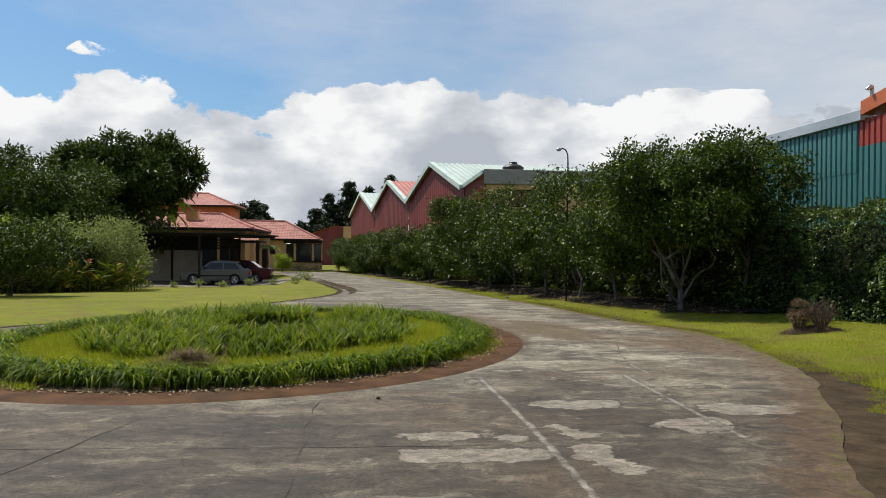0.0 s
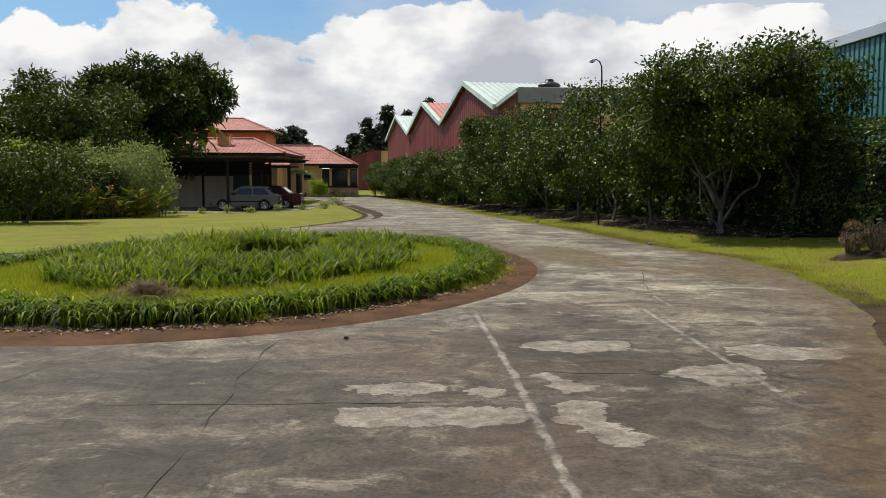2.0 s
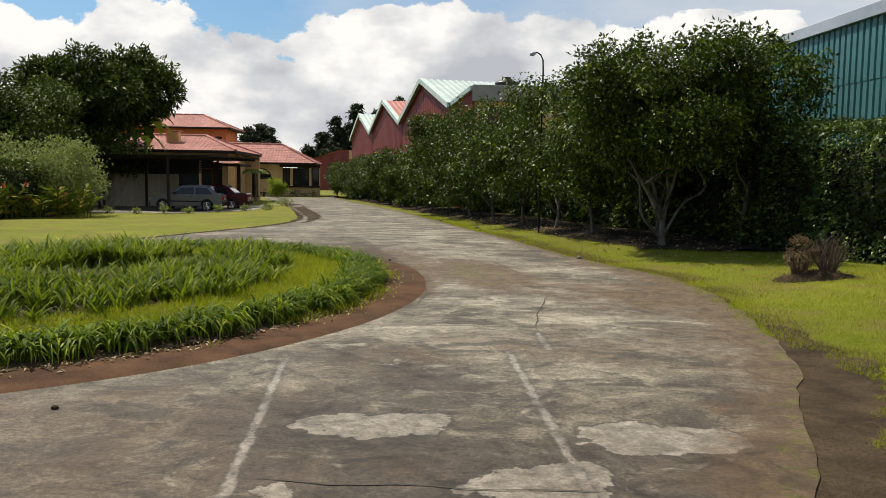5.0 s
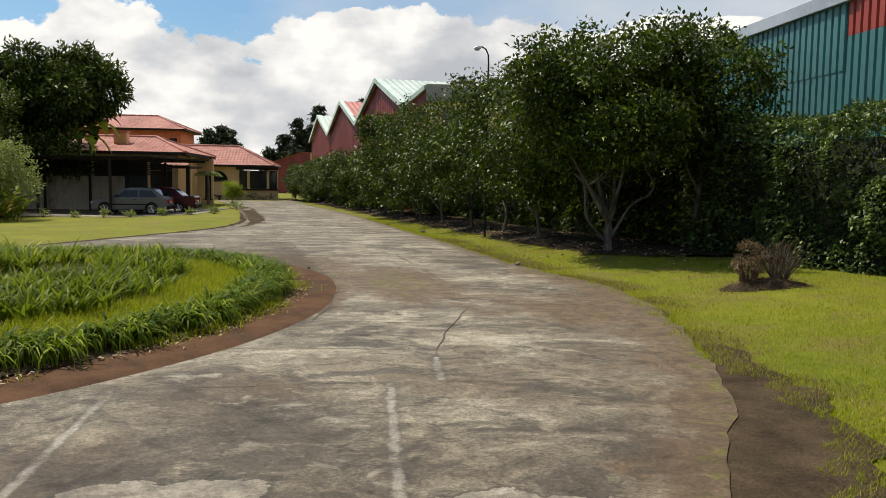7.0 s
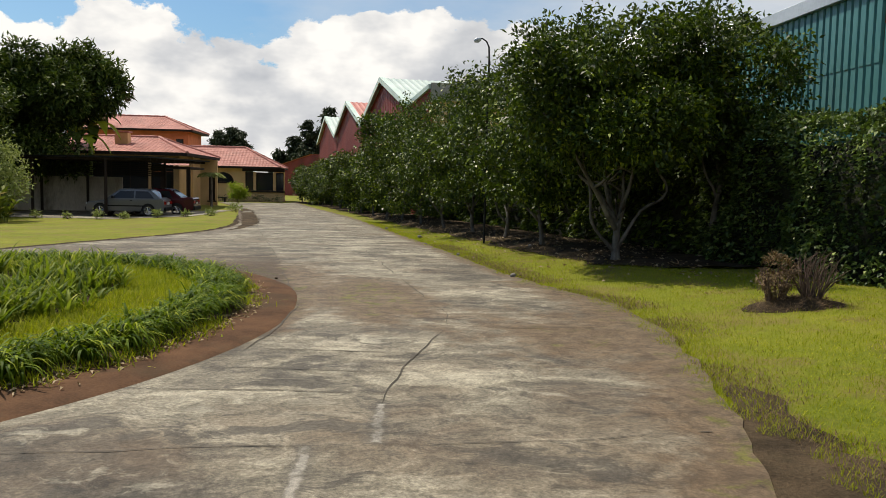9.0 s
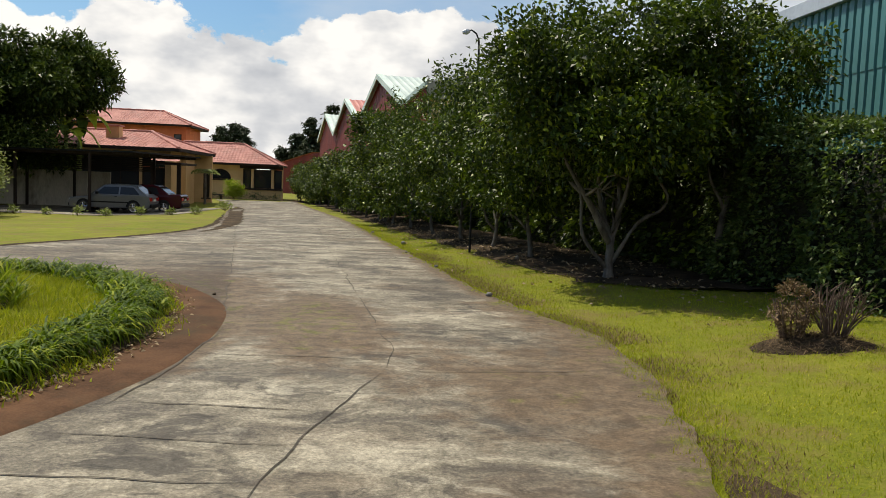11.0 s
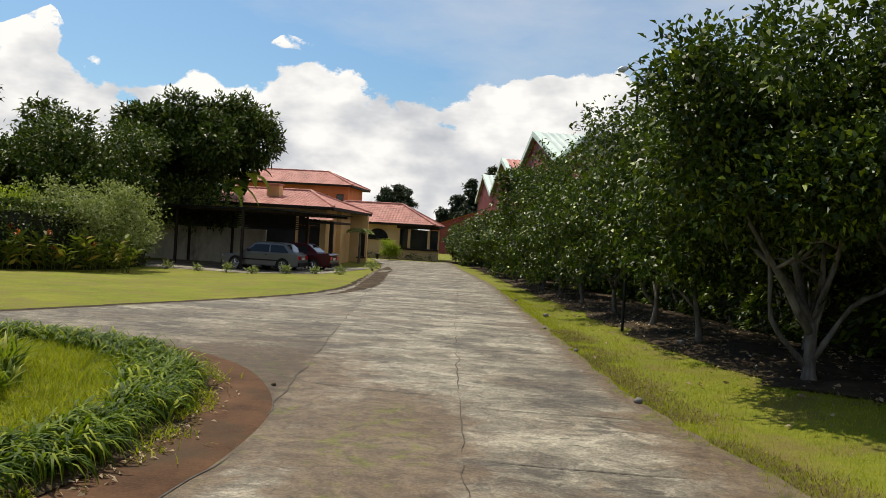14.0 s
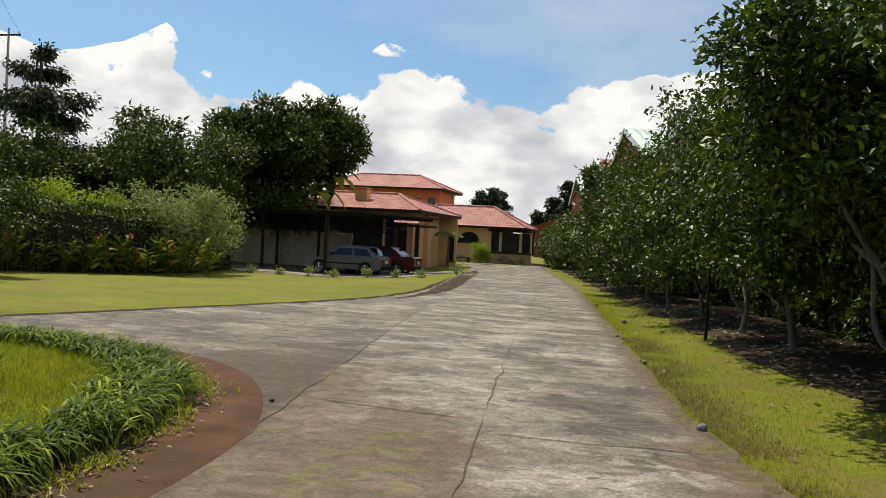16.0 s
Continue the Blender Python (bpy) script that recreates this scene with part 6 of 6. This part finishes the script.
for i, x in enumerate((-12.1, -10.6, -9.3, -8.1, -6.9, -5.6, -4.4, -3.3)):
    make_small_plant(x, 42.0 + 0.35 * (i > 4) + RNG.uniform(-0.2, 0.2), RNG.uniform(0.22, 0.36), 0.09, M["leaf_grey"], "low variegated plant along the apron's edge", "plants along the apron")
for i in range(9):
    make_small_plant(-9.9 + i * 0.75 + RNG.uniform(-0.2, 0.2), 76.3 + RNG.uniform(-0.4, 0.4), RNG.uniform(0.3, 0.6), 0.2, M["leaf_tree"], "low bedding plant at the foot of the house wall", "plants at the house")
for x, y in ((-3.0, 47.5), (-3.6, 50.2)):
    make_small_plant(x, y, 0.4, 0.17, M["leaf_grey"], "low variegated plant on the small lawn", "plants along the apron")
box_bench = thing("garden_bench", -8.9, 74.8, -0.55, "low dark bench in front of the house wall", "bench")
box("seat", -0.9, 0.9, -0.2, 0.2, 0.36, 0.42, M["darkwood"], box_bench)
for sx in (-0.75, 0.75):
    box("leg", sx - 0.06, sx + 0.06, -0.18, 0.18, 0.0, 0.36, M["darkwood"], box_bench)


# dead bushes on the verge
def make_dead_bushes():
    n, rings, v = 36, 7, []
    for k in range(rings + 1):
        for i in range(n):
            t = 2 * math.pi * i / n
            r = (1 - k / rings) * (1 + 0.25 * noise.noise(Vector((math.cos(t) * 1.5, math.sin(t) * 1.5, 3))))
            x, y = 8.25 + 0.62 * r * math.cos(t), 14.08 + 0.38 * r * math.sin(t)
            v.append((x, y, gz(x, y) - 0.01 + 0.10 * (1 - r * r) + 0.02 * noise.noise(Vector((x * 6, y * 6, 0)))))
    f = [(k * n + i, k * n + (i + 1) % n, (k + 1) * n + (i + 1) % n, (k + 1) * n + i) for k in range(rings) for i in range(n)]
    tagged(mesh_object("soil_mound", v, f, M["soil"], smooth=True), "low mound of bare soil under the dead bushes", "soil mound", kind="structure")
    k = 900
    x, y = 8.25 + RNG.normal(0, 0.30, k), 14.05 + RNG.normal(0, 0.19, k)
    z = np.array([gz(p, q) + 0.09 * max(0, 1 - ((p - 8.25) / 0.62) ** 2 - ((q - 14.08) / 0.38) ** 2) for p, q in zip(x, y)])
    B = blades(np.c_[x, y, z], RNG.uniform(0, 6.28, k), RNG.uniform(0.9, 1.6, k), RNG.uniform(0.05, 0.16, k), RNG.uniform(0.004, 0.009, k), 2, 0.3)
    tagged(blades_object("dry_mulch", B, M["straw"]), "dry grass clippings on the soil mound", "mulch", kind="stuff")
    b = thing("dried_bush", 8.06, 14.15, gz(8.06, 14.15), "clipped brown dried-out bush", "bush")
    stems = []
    for i in range(14):
        a = RNG.uniform(0, 6.28)
        stems.append(tube(limb_path((0.05 * math.cos(a), 0.05 * math.sin(a), 0), (math.cos(a) * 0.4, math.sin(a) * 0.4, 1), 0.45, 0.12, 5, 0.05), [0.018, 0.015, 0.012, 0.01, 0.007, 0.004], 5))
    v, f = join(stems)
    mesh_object("stem", v, f, M["twig"], b)
    pts, out = crown_points([(0, 0, 0.38, 0.20, 0.20, 0.19), (0.03, 0.0, 0.2, 0.14, 0.14, 0.16)], 1500, 0.03, 30, 0.7)
    quads_object("foliage", leaves(pts, out, 0.045, 0.014, 0.0, 0.7), M["straw"], b)
    t = thing("twiggy_bush", 8.46, 14.1, gz(8.46, 14.1), "bare dead bush of thin upright twigs", "bush")
    stems = []
    for i in range(34):
        a = RNG.uniform(0, 6.28)
        r = RNG.uniform(0.1, 0.5)
        p = limb_path((0.06 * math.cos(a), 0.06 * math.sin(a), 0), (math.cos(a) * r, math.sin(a) * r, 1), RNG.uniform(0.35, 0.62), 0.10, 6, 0.04)
        stems.append(tube(p, [0.012, 0.010, 0.009, 0.007, 0.006, 0.004, 0.002], 4))
        for k in (3, 4, 5):
            q = limb_path(p[k], (RNG.normal(0, 0.6), RNG.normal(0, 0.6), 0.8), 0.2, 0.1, 3, 0.02)
            stems.append(tube(q, [0.005, 0.004, 0.003, 0.0015], 4))
    v, f = join(stems)
    mesh_object("twig", v, f, M["twig"], t)


make_dead_bushes()


def soil_edge(y):
    """Where the bare soil under the trees begins, a little short of the trunks."""
    line = float(np.interp(y, [18.9, 22.2, 27.5, 33.6, 41, 49.5, 58.5, 69, 77], [7.75, 7.05, 6.4, 5.45, 4.45, 3.3, 1.9, 0.2, -2.7]))
    return line - 0.55 + 0.28 * noise.noise(Vector((0, y * 0.8, 2))) + 0.16 * noise.noise(Vector((4, y * 2.7, 2))) + 0.9 * max(0, 18.7 - y)


# grass of the verge, longer along the drive's edge, with soil under the trees
def make_verge():
    k = 340000
    y = 3.5 + (RNG.uniform(0, 1, k) ** 1.6) * 34
    ex = np.interp(y, [a for a, _ in RIGHT_EDGE], [b for _, b in RIGHT_EDGE])
    wob = np.array([noise.noise(Vector((0, b * 1.7, 9))) + 0.6 * noise.noise(Vector((3, b * 5.0, 9))) for b in y])
    bare = 0.62 * np.clip((10.6 - y) / 1.6, 0, 1)
    x = ex + bare - 0.08 + (0.20 + 0.15 * bare) * wob + RNG.uniform(0, 1, k) ** 1.5 * 6.0
    near = x - ex - bare < 0.35
    keep = (RNG.uniform(0, 1, k) < np.where(near, 0.75, 0.8)) & (x < 11.5) & ((y < 17.9) | (x < np.array([soil_edge(b) for b in y]) + np.abs(RNG.normal(0, 0.12, k))))
    x, y, near = x[keep], y[keep], near[keep]
    k = len(x)
    z = np.array([gz(a, b) for a, b in zip(x, y)])
    L = RNG.uniform(0.018, 0.045, k) * np.where(near, 1.5, 1.0)
    B = blades(np.c_[x, y, z], RNG.uniform(0, 6.28, k), RNG.uniform(0.3, 1.35, k), L, RNG.uniform(0.004, 0.008, k), 1, 0.5)
    tagged(blades_object("verge_grass", B, M["blade_lawn"]), "short grass on the verge beside the drive", "grass", kind="stuff")
    ys = np.arange(17.7, 77.0, 0.2)
    n, verts = 12, []
    for b in ys:
        a = soil_edge(b)
        wide = 3.6 * min(1, (b - 17.6) / 0.8) ** 0.5
        for q in range(n + 1):
            xx = a + wide * q / n
            rise = 0.05 * min(1, q / 3) * (0.6 + noise.noise(Vector((xx * 1.8, b * 1.8, 3)))) + 0.03 * noise.noise(Vector((xx * 5, b * 5, 1)))
            verts.append((xx, b, gz(xx, b) + 0.012 + max(rise, -0.006 if q < 2 else 0)))
    m = n + 1
    strip = mesh_object("soil_strip", verts, [(r * m + q, r * m + q + 1, (r + 1) * m + q + 1, (r + 1) * m + q) for r in range(len(ys) - 1) for q in range(n)], M["soil"], smooth=True)
    tagged(strip, "bare dark soil strewn with leaves under the fruit trees", "soil", kind="structure")
    k = 2600
    i = RNG.integers(0, 9, k)
    P = np.array([(8.2, 18.95)] + [(r[0] + 0.5, r[1]) for r in ROW[:8]])[i]
    pts = np.c_[P + RNG.normal(0, 1, (k, 2)) * np.array([0.7, 1.3]), np.zeros(k)]
    pts[:, 2] = [gz(a, b) + 0.03 for a, b in pts[:, :2]]
    tagged(quads_object("fallen_leaves", leaves(pts, np.c_[RNG.normal(0, 1, (k, 2)), np.full(k, 0.1)], 0.08, 0.04, 0.0, 0.1), M["litter"]), "dead leaves under the fruit trees", "leaf litter", kind="stuff")


def make_dry_edge():
    """Scorched grass and a strip of bare earth between the slab and the verge."""
    pts = [(edge_x(RIGHT_EDGE, y) + 0.20, y) for y in np.arange(-1.0, 11.4, 0.4)]
    strip = ribbon("bare_earth", pts, 1.45, M["dirt"], None, 0.012, 0.10)
    k = 26000
    y = RNG.uniform(4, 24, k)
    ex = np.interp(y, [a for a, _ in RIGHT_EDGE], [b for _, b in RIGHT_EDGE])
    bare = 0.62 * np.clip((10.6 - y) / 1.6, 0, 1)
    x = ex + bare * RNG.uniform(0.75, 1.1, k) + np.abs(RNG.normal(0, 0.30, k))
    keep = np.array([noise.noise(Vector((a * 1.3, b * 1.3, 5))) > -0.12 for a, b in zip(x, y)])
    x, y = x[keep], y[keep]
    k = len(x)
    z = np.array([gz(a, b) for a, b in zip(x, y)]) + 0.004
    B = blades(np.c_[x, y, z], RNG.uniform(0, 6.28, k), RNG.uniform(0.6, 1.4, k), RNG.uniform(0.03, 0.065, k), RNG.uniform(0.004, 0.008, k), 1, 0.5)
    tagged(blades_object("dry_grass", B, M["straw"]), "dry straw-coloured grass along the drive's edge", "dry grass", kind="stuff")
    return strip


make_verge()
tagged(make_dry_edge(), "strip of bare brown earth beside the drive", "bare earth", kind="structure")


def make_rock(x, y, r, label, mat, name="stone"):
    bm = bmesh.new()
    bmesh.ops.create_icosphere(bm, subdivisions=2, radius=r)
    for v in bm.verts:
        v.co *= 1 + 0.3 * noise.noise(v.co * (2.2 / r) * 0.5 + Vector((x, y, 0)))
        v.co.z *= 0.75
    ob = part(name, bm, mat, smooth=True)
    ob.matrix_world = pose(x, y, gz(x, y) + 0.02 + r * 0.5)
    tagged(ob, label, "stone")


for x, y, r in ((4.95, 26.9, 0.06), (5.72, 17.5, 0.045), (5.3, 21.0, 0.035), (4.9, 24.0, 0.03), (6.9, 22.0, 0.05), (4.2, 31.5, 0.05)):
    make_rock(x, y, r, "small pale stone on the grass verge", M["stone"])
for x, y in ((1.70, 17.0), (2.3, 16.9), (0.2, 8.1)):
    make_rock(x, y, 0.022, "small dark pebble on the concrete drive", M["soil"], "pebble")


# utility pole and cables beyond the garden
def make_pole(x, y, z):
    p = thing("utility_pole", x, y, z, "tall concrete utility pole with a cross-arm", "utility pole")
    v, f = tube([(0, 0, 0), (0, 0, 6), (0, 0, 11.4)], [0.11, 0.09, 0.07], 10)
    mesh_object("pole", v, f, M["parapet"], p, smooth=True)
    box("cross_arm", -0.9, 0.9, -0.06, 0.06, 10.9, 11.0, M["darkwood"], p)
    for dx in (-0.8, 0.0, 0.8):
        v, f = tube([(dx, 0, 11.0), (dx, 0, 11.1), (dx, 0, 11.2)], [0.03, 0.06, 0.03], 8)
        mesh_object("insulator", v, f, M["white"], p)


def make_cables():
    for k, (dx, z) in enumerate(((-0.8, 10.6), (0.8, 10.6), (0.0, 9.6))):
        a, b = Vector((-35.0 + dx, 55.0, z + 2.6)), Vector((20.2 + dx, -14.9, z))
        pts = [a.lerp(b, i / 24) + Vector((0, 0, -1.9 * 4 * (i / 24) * (1 - i / 24))) for i in range(25)]
        v, f = tube(pts, [0.008] * 25, 4)
        tagged(mesh_object("cable", v, f, M["blacksteel"]), "thin black overhead cable from the utility pole", "cable", group="overhead cables")


make_pole(-35.0, 55.0, 2.0)
make_pole(20.2, -14.9, 0.0)
make_cables()
